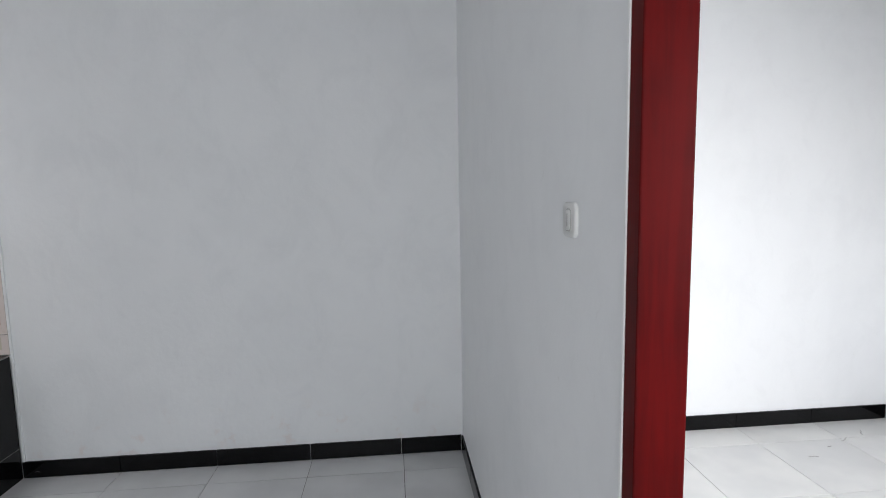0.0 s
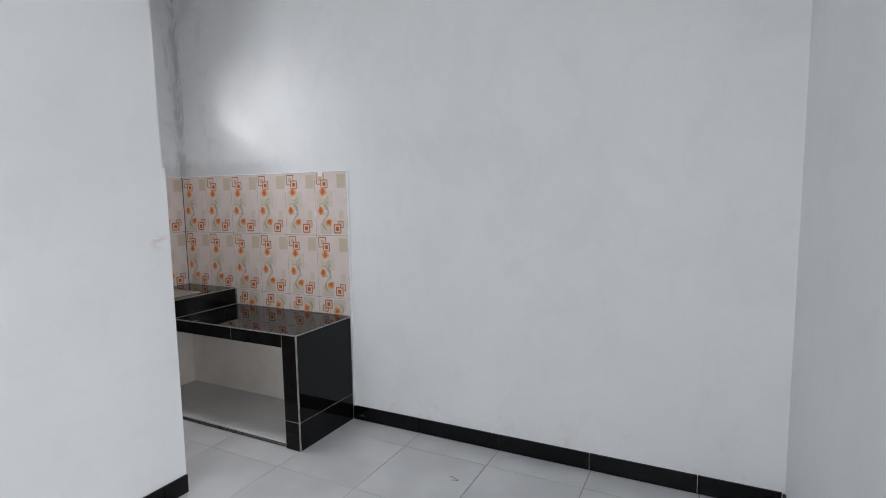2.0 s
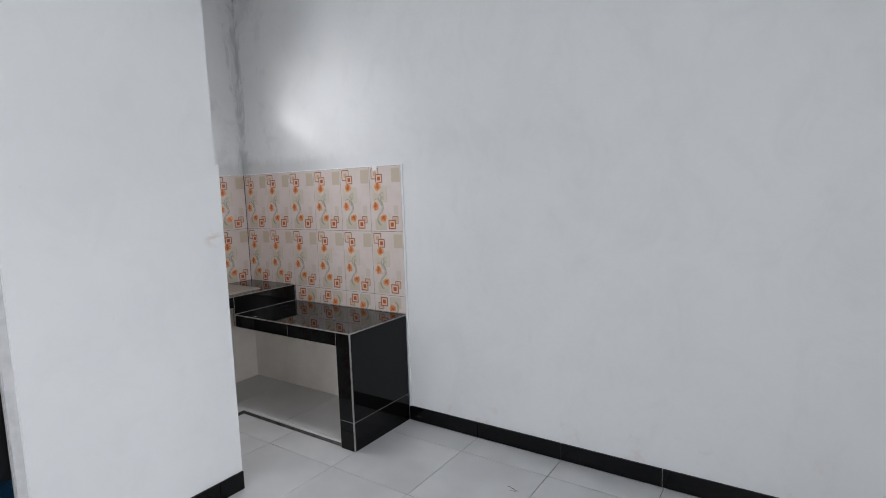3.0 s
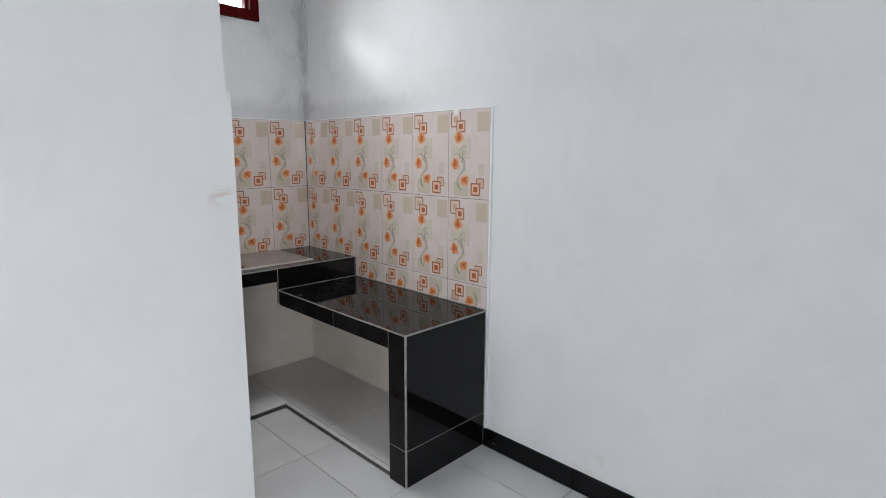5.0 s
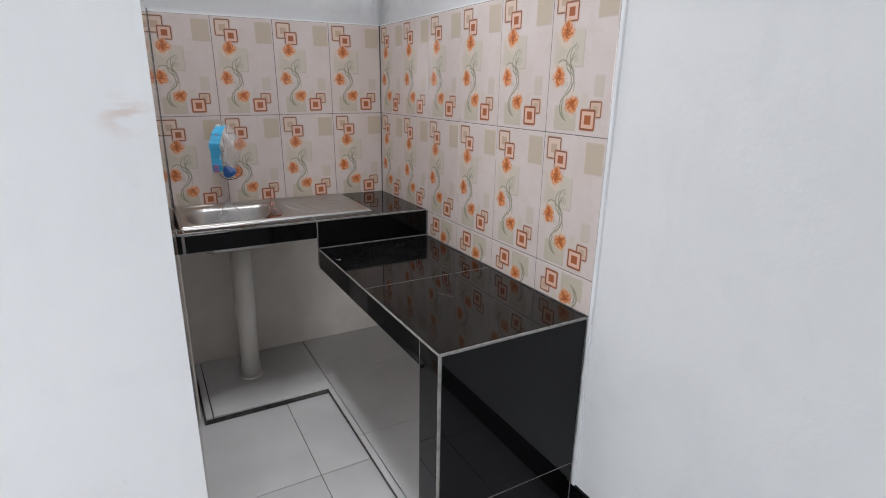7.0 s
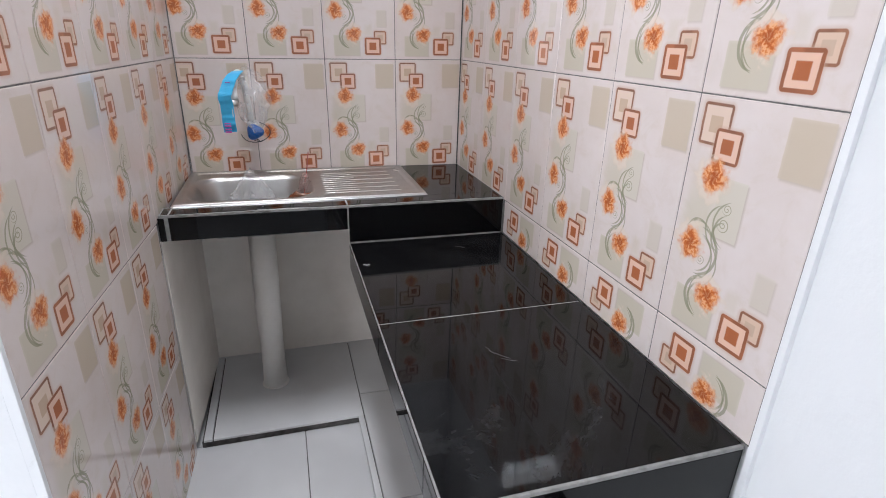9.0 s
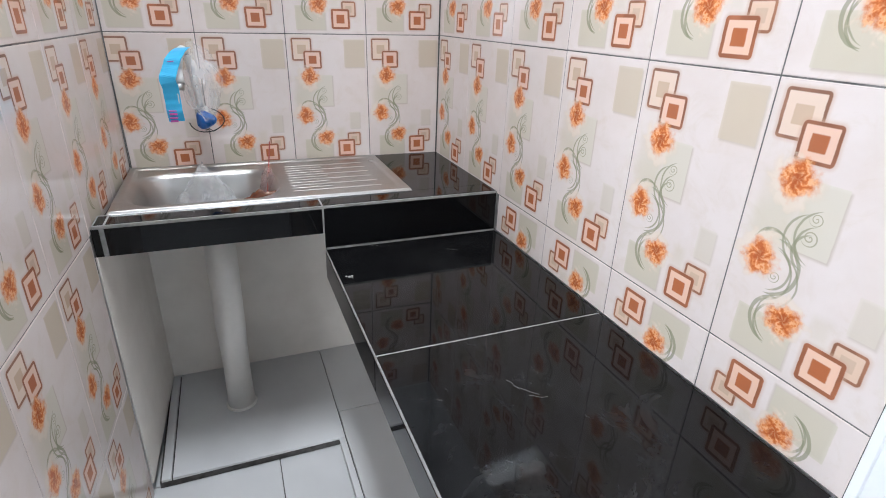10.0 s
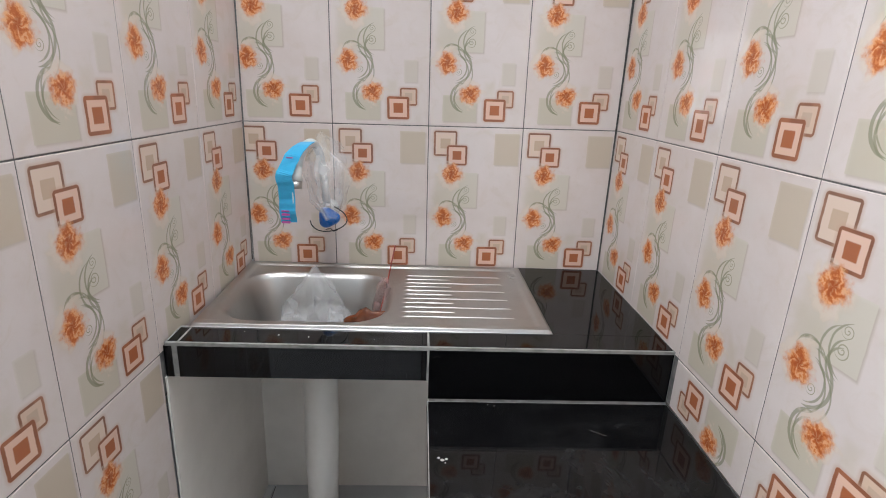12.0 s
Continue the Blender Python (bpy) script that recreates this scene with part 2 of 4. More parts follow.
    for cx, cv, rad, ox, ov in ((0.066, 0.124, 0.0315, -0.006, 0.008), (0.045, 0.243, 0.0305, -0.003, -0.004), (0.104, 0.318, 0.029, -0.002, -0.005)):
        d, dx, dv = circle(cx, cv)
        d2, _, _ = circle(cx + ox, cv + ov)
        outer = g.m("ADD", d2, loose)
        c = over(c, g.step(outer, rad * 0.95, rad * 1.4, 1, 0), (0.64, 0.51, 0.39), 0.3)
        c = over(c, g.step(outer, rad * 0.75, rad * 1.3, 1, 0), (0.77, 0.655, 0.56), 0.6)
        dd = g.m("ADD", d, ruffle)
        swirl = g.m("ADD", g.m("ADD", g.m("MULTIPLY", g.m("ARCTAN2", dv, dx), 5.0), curl), g.m("MULTIPLY", d, 190.0))
        fold = g.m("ADD", g.m("SINE", swirl), g.m("MULTIPLY", g.m("SUBTRACT", grain, 0.5), 2.2))
        dark_fold, bright_fold = g.step(fold, -0.9, -0.1, 1, 0), g.step(fold, 0.35, 1.1)
        heart = g.step(dd, rad * 0.50, rad * 1.06, 1, 0)
        c = over(c, heart, (0.68, 0.21, 0.055), 0.95)
        c = over(c, g.m("MULTIPLY", dark_fold, g.step(dd, rad * 0.5, rad * 0.85, 1, 0)), (0.47, 0.09, 0.02), 0.65)
        c = over(c, g.m("MULTIPLY", bright_fold, g.step(dd, rad * 0.62, rad * 1.0, 1, 0)), (0.88, 0.50, 0.27), 0.65)
        c = over(c, g.step(dd, rad * 0.08, rad * 0.36, 1, 0), (0.34, 0.07, 0.022), 0.6)
    wave = g.noise(g.shifted(o, 5.0), 7, 2)
    g.bump(wave, 0.06, 0.004)
    return g.done(c, g.step(g.noise(g.world_place(), 5, 3), 0.35, 0.7, 0.04, 0.09), Specular_IOR_Level=0.5)


def floor_tile_material(name, a, b):
    g = Graph(name)
    p = g.shifted(g.coords(), 11.0)
    # Clouds hold the marbling and also soft wall reflections put into the colour.
    cloud = g.noise(p, 3.4, 3, 0.5)
    c = g.mix(g.step(cloud, 0.3, 0.7), a, b)
    w = g.world_place()
    dirt = g.noise(w, 3.6, 0, 0.5)
    c = g.mix(g.m("MULTIPLY", dirt, 0.14), c, tuple(0.6 * q for q in b))
    c = g.mix(g.m("MULTIPLY", g.any(), 0.08), c, tuple(0.7 * q for q in b))
    g.bump(g.noise(p, 4.0, 0, 0.4), 0.12, 0.006)
    return g.done(c, g.m("ADD", 0.288, g.m("MULTIPLY", dirt, 0.1)), Specular_IOR_Level=0.5)


def black_tile_material(name, dusty=0.5):
    g = Graph(name)
    w = g.world_place()
    film = g.step(g.noise(w, 5, 6, 0.75, None, 0.8), 0.45, 0.8)
    speck = g.step(g.noise(w, 75, 3, 0.8), 0.70, 0.76)
    smear = g.step(g.noise(w, 12, 5, 0.75, (0.6, 1.6, 1), 2.0), 0.69, 0.78)
    level = g.step(g.xyz(g.t.nodes.new("ShaderNodeNewGeometry").outputs["Normal"])[2], 0.6, 0.95)
    c = g.mix(g.m("MULTIPLY", film, g.m("MULTIPLY", level, 0.6)), (0.004, 0.004, 0.0045), (0.034, 0.034, 0.035))
    c = g.mix(g.m("MULTIPLY", speck, 0.12 * dusty), c, (0.55, 0.53, 0.5))
    c = g.mix(g.m("MULTIPLY", smear, 0.05 * dusty), c, (0.5, 0.49, 0.47))
    g.bump(g.noise(g.shifted(g.coords()), 9, 2), 0.02, 0.002)
    return g.done(c, g.m("ADD", 0.025, g.m("MULTIPLY", film, 0.06)), Specular_IOR_Level=0.21)


def plain_material(name, a, b=None, rough=0.5, scale=12.0, bump=0.1, **more):
    g = Graph(name)
    p = g.coords()
    n = g.noise(p, scale, 4, 0.6)
    b = b or tuple(0.8 * q for q in a)
    g.bump(g.noise(p, scale * 5, 3), bump, 0.002)
    return g.done(g.mix(g.step(n, 0.35, 0.7), a, b), g.step(n, 0.3, 0.7, rough * 0.85, min(1.0, rough * 1.15)), **more)


def wood_paint_material():
    g = Graph("red_brown_varnish")
    p = g.world_place()
    grain = g.noise(p, 40, 5, 0.65, (1, 1, 0.06), 0.4)
    cloud = g.noise(p, 5, 3)
    c = g.mix(g.step(grain, 0.35, 0.7), (0.095, 0.0025, 0.003), (0.062, 0.0022, 0.0026))
    c = g.mix(g.m("MULTIPLY", g.step(cloud, 0.4, 0.7), 0.4), c, (0.125, 0.0035, 0.0035))
    g.bump(grain, 0.12, 0.002)
    return g.done(c, g.step(cloud, 0.3, 0.7, 0.36, 0.5), Specular_IOR_Level=0.07)


def steel_material(name, rough=0.26):
    g = Graph(name)
    p = g.coords()
    brush = g.noise(p, 60, 4, 0.6, (1, 14, 1))
    smudge = g.noise(p, 14, 5, 0.7, None, 0.8)
    g.bump(brush, 0.015, 0.001)
    c = g.mix(g.m("MULTIPLY", g.step(smudge, 0.5, 0.75), 0.4), (0.47, 0.46, 0.445), (0.41, 0.39, 0.37))
    return g.done(c, g.step(smudge, 0.3, 0.75, rough * 0.9, rough * 1.25), Metallic=1.0)


def clear_material(name, colour, rough, alpha):
    """Thin crinkled clear plastic film."""
    g = Graph(name)
    p = g.coords()
    fold = g.noise(p, 24, 2, 0.5, (1, 1, 0.35), 1.0)
    g.bump(fold, 0.4, 0.004)
    a = g.step(fold, 0.35, 0.7, alpha * 0.45, min(1.0, alpha * 1.7))
    return g.done(colour, rough, Alpha=a, Specular_IOR_Level=0.4)


def pane_material():
    g = Graph("window_glass")
    g.bsdf.inputs["Transmission Weight"].default_value = 1.0
    return g.done((0.97, 0.99, 1.0), 0.0, IOR=1.05)


MAT_WALL = paint_material("white_wall_paint", (0.825, 0.833, 0.845), (0.76, 0.77, 0.785), amount=0.5, smudge=(-1.085, 1.235))
MAT_NOOK = corner_paint_material("stained_wall_paint")
MAT_CEIL = paint_material("ceiling_paint", (0.85, 0.85, 0.845), (0.80, 0.80, 0.795), 0.3, False)
MAT_UNDER = plain_material("bare_plaster", (0.83, 0.785, 0.735), (0.76, 0.715, 0.665), 0.8, 5, 0.3)
MAT_PRINT = printed_tile_material()
MAT_FLOOR = floor_tile_material("grey_floor_ceramic", (0.65, 0.65, 0.655), (0.56, 0.56, 0.568))
MAT_FLOOR2 = floor_tile_material("pale_floor_ceramic", (0.76, 0.755, 0.74), (0.66, 0.66, 0.655))
MAT_BLUE = floor_tile_material("blue_bathroom_ceramic", (0.03, 0.17, 0.36), (0.02, 0.10, 0.24))
MAT_BLACK = black_tile_material("black_polished_tile")
MAT_SKIRT = black_tile_material("black_skirting_tile", 0.8)
# Near-black colour carries the darkness of the unlit bathroom.
MAT_DARK = plain_material("unlit_bathroom_dark", (0.05, 0.05, 0.053), (0.035, 0.035, 0.037), 0.2, 5, 0.03)
MAT_GROUT = plain_material("pale_grout", (0.29, 0.28, 0.27), (0.19, 0.185, 0.18), 0.85, 40, 0.4)
MAT_DRIP = plain_material("dried_drip", (0.12, 0.115, 0.11), None, 0.6, 60, 0.2)
MAT_SCUFF = plain_material("rubber_scuff", (0.36, 0.35, 0.345), (0.5, 0.49, 0.48), 0.7, 20, 0.1)
MAT_CRUMB = plain_material("pale_crumb", (0.5, 0.48, 0.45), None, 0.8, 40, 0.3)
MAT_GROUT_DARK = plain_material("dark_grout", (0.19, 0.18, 0.17), (0.10, 0.10, 0.10), 0.9, 30, 0.4)
MAT_CEMENT = plain_material("rough_dark_cement", (0.10, 0.095, 0.09), (0.05, 0.047, 0.045), 0.95, 30, 0.8)
MAT_WOOD = wood_paint_material()
MAT_STEEL = steel_material("brushed_steel", 0.33)
MAT_PIPE = plain_material("white_pvc", (0.82, 0.80, 0.77), (0.74, 0.72, 0.68), 0.4, 6, 0.05)
MAT_PLASTIC = plain_material("white_plastic", (0.70, 0.70, 0.69), (0.66, 0.66, 0.65), 0.38, 10, 0.02)
MAT_SLOT = plain_material("grey_plastic", (0.42, 0.41, 0.40), None, 0.4, 10, 0.02)
MAT_ALU = plain_material("pale_aluminium", (0.62, 0.62, 0.63), (0.54, 0.54, 0.55), 0.4, 20, 0.05)
MAT_GLASS = pane_material()
MAT_FILM = clear_material("clear_film", (0.84, 0.85, 0.87), 0.3, 0.17)
MAT_FILM_PINK = clear_material("pinkish_film", (0.72, 0.46, 0.44), 0.3, 0.26)
MAT_CARD = plain_material("cyan_card", (0.05, 0.46, 0.78), (0.04, 0.40, 0.70), 0.35, 20, 0.05)
MAT_PINK = plain_material("magenta_ink", (0.55, 0.10, 0.38), None, 0.4, 20, 0.02)
MAT_BLUECAP = plain_material("deep_blue_plastic", (0.02, 0.14, 0.48), (0.015, 0.10, 0.38), 0.3, 20, 0.05)
MAT_CORD = plain_material("black_cord", (0.015, 0.015, 0.016), None, 0.5, 20, 0.1)
MAT_TEA = plain_material("brown_syrup_film", (0.16, 0.042, 0.014), (0.07, 0.02, 0.008), 0.15, 40, 0.6, Specular_IOR_Level=0.7)
MAT_STRAW = plain_material("red_straw_plastic", (0.32, 0.045, 0.03), (0.26, 0.035, 0.025), 0.35, 30, 0.02)
MAT_OUTSIDE = plain_material("pinkish_outside_wall", (0.45, 0.33, 0.32), None, 0.8, 3, 0.2)


# ---- builders ----
def mesh_of(name, bm, material, smooth=False):
    me = bpy.data.meshes.new(name)
    bm.normal_update()
    bm.to_mesh(me)
    bm.free()
    me.materials.append(material)
    if smooth:
        for f in me.polygons:
            f.use_smooth = True
    return me


def part(name, bm, material, parent=None, label="", smooth=False):
    ob = new(name, mesh_of(name, bm, material, smooth))
    if parent:
        ob.parent = parent
    if label:
        tagged(ob, label)
    return ob


def add_box(bm, x0, x1, y0, y1, z0, z1, bevel=0.0, segments=2):
    got = bmesh.ops.create_cube(bm, size=1.0, matrix=Matrix.LocRotScale(((x0 + x1) / 2, (y0 + y1) / 2, (z0 + z1) / 2), None, (x1 - x0, y1 - y0, z1 - z0)))
    if bevel:
        edges = list({e for v in got["verts"] for e in v.link_edges})
        bmesh.ops.bevel(bm, geom=edges, offset=bevel, segments=segments, affect="EDGES", profile=0.5)
    return bm


def box(*a, **k):
    return add_box(bmesh.new(), *a, **k)


def boxes(rows, bevel=0.0):
    bm = bmesh.new()
    for r in rows:
        add_box(bm, *r, bevel=bevel)
    return bm


def tube(points, radius, sides=10):
    """A round tube along points, with closed ends; radius may be a function of 0..1."""
    bm = bmesh.new()
    pts = [Vector(p) for p in points]
    rings = []
    for i, p in enumerate(pts):
        d = (pts[min(i + 1, len(pts) - 1)] - pts[max(i - 1, 0)]).normalized()
        q = d.to_track_quat("Z", "Y")
        r = radius(i / (len(pts) - 1)) if callable(radius) else radius
        rings.append([bm.verts.new(p + q @ Vector((r * math.cos(2 * math.pi * k / sides), r * math.sin(2 * math.pi * k / sides), 0))) for k in range(sides)])
    for a, b in zip(rings, rings[1:]):
        for k in range(sides):
            bm.faces.new((a[k], a[(k + 1) % sides], b[(k + 1) % sides], b[k]))
    bm.faces.new(rings[0][::-1])
    bm.faces.new(rings[-1])
    return bm


TILES = {}


def tile_mesh(name, w, h, t, bevel, material, x0=0.0, y0=0.0):
    """A slab x0..x0+w by y0..y0+h, t thick towards +z, with a chamfered face. Alike tiles share it."""
    key = (name, round(w, 4), round(h, 4), t, bevel, material.name, round(x0, 4), round(y0, 4))
    if key not in TILES:
        bm = bmesh.new()
        loops = []
        for inset, z in ((0, 0), (0, t - bevel), (bevel, t)):
            loops.append([bm.verts.new((x0 + x, y0 + y, z)) for x, y in ((inset, inset), (w - inset, inset), (w - inset, h - inset), (inset, h - inset))])
        for a, b in zip(loops, loops[1:]):
            for k in range(4):
                bm.faces.new((a[k], a[(k + 1) % 4], b[(k + 1) % 4], b[k]))
        bm.faces.new(loops[2])
        bm.faces.new(loops[0][::-1])
        TILES[key] = mesh_of(name, bm, material)
    return TILES[key]


def lay(name, mesh, parent, m):
    ob = new(name, mesh)
    ob.parent = parent
    ob.matrix_basis = m
    return ob


def axes(origin, right, up):
    """The pose whose x runs right, y up and z out of a surface."""
    r, u = Vector(right).normalized(), Vector(up).normalized()
    n = r.cross(u)
    m = Matrix((r, u, n)).transposed().to_4x4()
    m.translation = Vector(origin)
    return m


def structure(name, bm, material, label, category):
    return tagged(part(name, bm, material), label, category, kind="structure")


def thing(name, place, label, category, group=""):
    ob = new(name)
    ob.location = place
    ob.empty_display_size = 0.05
    return tagged(ob, label, category, group)


# ---- the large structure ----
NORTH, BACK = 0.010, -0.010      # plaster faces of the long wall and of the nook's end wall
EAST, WEST = 3.840, 1.258        # plaster faces of the living space
EAST2 = 3.905                    # bedroom side of the east wall
CEIL = 3.0
TOP, ROW1, ROW2 = 1.580, 1.180, 0.780  # wall tile courses
LOW, HIGH, PLAT = 0.671, 0.789, 0.032  # counter tops, raised floor under them
SOUTH, ROOM_E, NORTH2 = -5.05, 6.52, 0.065
DOOR_N, DOOR_S, DOOR_H = -2.056, -2.956, 2.12


def side_y(x):
    """The nook's side wall runs a little out of square."""
    return -0.979 - 0.042 * x


structure("wall_north", box(-0.16, EAST + 0.05, NORTH, NORTH + 0.15, -0.1, CEIL), MAT_NOOK, "long white painted wall with faint grey stains", "wall")
structure("wall_west_1", boxes([(-0.15, BACK, -1.3, NORTH, -0.1, 2.121), (-0.15, BACK, -1.3, NORTH, 2.441, CEIL),
                                            (-0.15, BACK, -1.3, -0.762, 2.121, 2.441), (-0.15, BACK, -0.272, NORTH, 2.121, 2.441)]), MAT_NOOK,
                      "stained white wall with a small high window", "wall")
bm = bmesh.new()
corners = [(BACK, side_y(BACK) - 0.011), (WEST, side_y(WEST) - 0.011), (WEST, -1.865), (1.165, -1.865), (1.165, -1.16), (BACK, -1.16)]
lower = [bm.verts.new((x, y, -0.1)) for x, y in corners]
upper = [bm.verts.new((x, y - (0.012 if i == 1 else 0), CEIL)) for i, (x, y) in enumerate(corners)]
bm.faces.new(lower)
bm.faces.new(upper[::-1])
for k in range(6):
    bm.faces.new((lower[k], upper[k], upper[(k + 1) % 6], lower[(k + 1) % 6]))
bmesh.ops.recalc_face_normals(bm, faces=bm.faces)
structure("wall_partition", bm, MAT_WALL, "white partition wall beside the kitchen nook", "wall")
structure("wall_west_2", boxes([(1.165, WEST, -2.62, -1.865, 2.08, CEIL), (1.165, WEST, SOUTH, -2.62, -0.1, CEIL)]), MAT_WALL, "white painted wall round the bathroom door", "wall")
structure("wall_east", boxes([(EAST, EAST2, DOOR_N, 0.012, -0.1, CEIL), (EAST, EAST2, DOOR_S, DOOR_N, DOOR_H, CEIL), (EAST, EAST2, SOUTH, DOOR_S, -0.1, CEIL)]),
          MAT_WALL, "white painted wall with a bedroom doorway", "wall")
# The wide opening is assumed, out of view, to carry the south light.
structure("wall_south", boxes([(1.165, 2.35, SOUTH - 0.15, SOUTH, -0.1, CEIL), (3.75, EAST2, SOUTH - 0.15, SOUTH, -0.1, CEIL), (2.35, 3.75, SOUTH - 0.15, SOUTH, 2.25, CEIL)]),
          MAT_WALL, "white painted wall with an unseen wide opening added for light", "wall")
structure("wall_bedroom_north", box(EAST2 - 0.03, ROOM_E + 0.12, NORTH2, NORTH2 + 0.15, -0.1, CEIL), MAT_WALL, "bright white bedroom wall", "wall")
structure("wall_bedroom_east", boxes([(ROOM_E, ROOM_E + 0.12, -3.3, NORTH2, -0.1, CEIL)]), MAT_WALL, "white bedroom wall", "wall")
# The window opening is added here, out of view, for the bedroom light.
structure("wall_bedroom_south", boxes([(EAST2, ROOM_E, -3.3, -3.2, -0.1, 0.9), (EAST2, ROOM_E, -3.3, -3.2, 2.1, CEIL), (EAST2, 4.85, -3.3, -3.2, 0.9, 2.1), (6.25, ROOM_E, -3.3, -3.2, 0.9, 2.1)]),
          MAT_WALL, "white bedroom wall with an unseen window opening added for light", "wall")
# The hole over the nook is added so the overhead lamp shines in.
structure("ceiling", boxes([(-0.15, 0.48, SOUTH - 0.15, NORTH2 + 0.15, CEIL, CEIL + 0.1), (1.28, ROOM_E + 0.12, SOUTH - 0.15, NORTH2 + 0.15, CEIL, CEIL + 0.1),
                              (0.48, 1.28, SOUTH - 0.15, -0.90, CEIL, CEIL + 0.1), (0.48, 1.28, -0.30, NORTH2 + 0.15, CEIL, CEIL + 0.1)]), MAT_CEIL, "plain white ceiling with a hole added for the nook lamp", "ceiling")
# Added opaque panel, unseen, that blocks the sun above the ceiling hole.
structure("added_sun_cover", box(0.43, 1.33, -0.95, -0.25, 3.105, 3.125), MAT_CEIL, "opaque white panel added to keep sun out of the ceiling hole", "roof light")
# The room's lack of light is put into the wall colour.
structure("wall_bathroom", boxes([(0.06, 0.14, -2.75, -1.16, -0.1, CEIL), (0.14, 1.165, -2.75, -2.66, -0.1, CEIL), (0.14, 1.165, -1.245, -1.16, -0.1, CEIL)]), MAT_DARK,
          "bathroom wall coloured near black for the unlit room", "wall")
floor = structure("floor", boxes([(WEST - 0.05, EAST2, SOUTH - 0.1, 0.0, -0.12, -0.0035), (-0.15, WEST - 0.05, -1.1, 0.0, -0.12, -0.0035)]), MAT_GROUT_DARK, "grey marbled ceramic floor with dark joints", "floor")
floor2 = structure("floor_bedroom", box(EAST2, ROOM_E, -3.2, NORTH2, -0.12, -0.0035), MAT_GROUT, "pale ceramic bedroom floor", "floor")
bath_floor = structure("floor_bathroom", box(0.14, 1.2, -2.66, -1.245, -0.003, 0.004), MAT_GROUT_DARK, "blue tiled bathroom floor", "floor")
structure("ground", box(-60, 60, -60, 60, -0.3, -0.2), MAT_CEMENT, "bare dark ground round the house", "ground")

# ---- window over the sink ----
window = tagged(new("window_1"), "small high window in a dark red-brown frame", "window", kind="structure")
window.location = (0, -0.517, 2.281)


def local(bm, origin):
    bmesh.ops.translate(bm, verts=bm.verts, vec=-Vector(origin))
    return bm


W0 = (0, -0.5, 2.265)
for y0, y1, z0, z1 in ((-0.743, -0.257, 2.107, 2.160), (-0.743, -0.257, 2.368, 2.423), (-0.743, -0.690, 2.160, 2.368), (-0.310, -0.257, 2.160, 2.368)):
    part("window_frame", local(box(-0.10, 0.006, y0, y1, z0, z1, bevel=0.003), W0), MAT_WOOD, window)
for y0, y1, z0, z1 in ((-0.690, -0.310, 2.160, 2.172), (-0.690, -0.310, 2.356, 2.368), (-0.690, -0.676, 2.172, 2.356), (-0.324, -0.310, 2.172, 2.356)):
    part("sash", local(box(-0.07, -0.03, y0, y1, z0, z1, bevel=0.002), W0), MAT_WOOD, window)
pane = part("pane", local(box(-0.052, -0.048, -0.677, -0.323, 2.171, 2.357), W0), MAT_GLASS, window)
pane.visible_shadow = False
structure("outside_post", box(-0.62, -0.5, -0.17, 0.02, -0.2, 2.62), MAT_OUTSIDE, "pinkish post outside the window", "post")

# ---- doorway to the bedroom ----
door = tagged(new("door_1"), "red-brown varnished wooden door frame, empty doorway", "door frame", kind="structure")
for y0, y1, z0, z1 in ((DOOR_N - 0.042, DOOR_N, 0, DOOR_H), (DOOR_S, DOOR_S + 0.045, 0, DOOR_H), (DOOR_S + 0.045, DOOR_N - 0.042, DOOR_H - 0.06, DOOR_H)):
    part("jamb", box(EAST - 0.004, EAST2 + 0.013, y0, y1, z0, z1, bevel=0.003), MAT_WOOD, door)
part("plaster_edge", box(EAST - 0.0055, EAST + 0.002, DOOR_N + 0.0005, DOOR_N + 0.009, 0.09, DOOR_H, bevel=0.0015), MAT_CEIL, door, "thin white line of filler along the frame")

# ---- bathroom door ----
bath_door = tagged(new("door_2"), "pale aluminium bathroom door frame, dark inside", "door frame", kind="structure")
for y0, y1, z0, z1 in ((-1.895, -1.865, 0, 2.05), (-2.62, -2.59, 0, 2.05), (-2.59, -1.895, 2.02, 2.08)):
    part("jamb", box(1.198, 1.238, y0, y1, z0, z1, bevel=0.002), MAT_ALU, bath_door)
# Raised strip; its grey stands for the shade in the frame's groove.
part("jamb_lip", box(1.214, 1.219, -1.8985, -1.894, 0, 2.02, bevel=0.001), MAT_SLOT, bath_door, "grey strip coloured as the shade in the frame groove")
part("threshold", box(1.165, WEST, -2.62, -1.865, -0.003, 0.006), MAT_DARK, bath_door)

# ---- light switch ----
switch = thing("light_switch", (EAST, -1.799, 1.413), "white plastic light switch on the wall", "switch")


def plate(w, h, depth, corner, soft, dy=0.0):
    """A plate on the wall with rounded corners and a softened front edge."""
    loops = []
    b = bmesh.new()
    for inset, x in ((0.0, 0.002), (0.0, soft - depth), (soft * 0.35, soft * 0.3 - depth), (soft, -depth)):
        ring, rr = [], max(corner - inset, 0.0004)
        for cy, cz, start in ((1, 1, 0), (-1, 1, 90), (-1, -1, 180), (1, -1, 270)):
            for k in range(6):
                a = radians(start + 18 * k)
                ring.append(b.verts.new((x, dy + cy * (w / 2 - inset - rr) + rr * math.cos(a), cz * (h / 2 - inset - rr) + rr * math.sin(a))))
        loops.append(ring)
    for p, q in zip(loops, loops[1:]):
        for k in range(24):
            b.faces.new((p[k], q[k], q[(k + 1) % 24], p[(k + 1) % 24]))
    b.faces.new(loops[-1])
    bmesh.ops.recalc_face_normals(b, faces=b.faces)
    return b


part("plate", plate(0.074, 0.071, 0.0078, 0.015, 0.004), MAT_PLASTIC, switch, smooth=True)
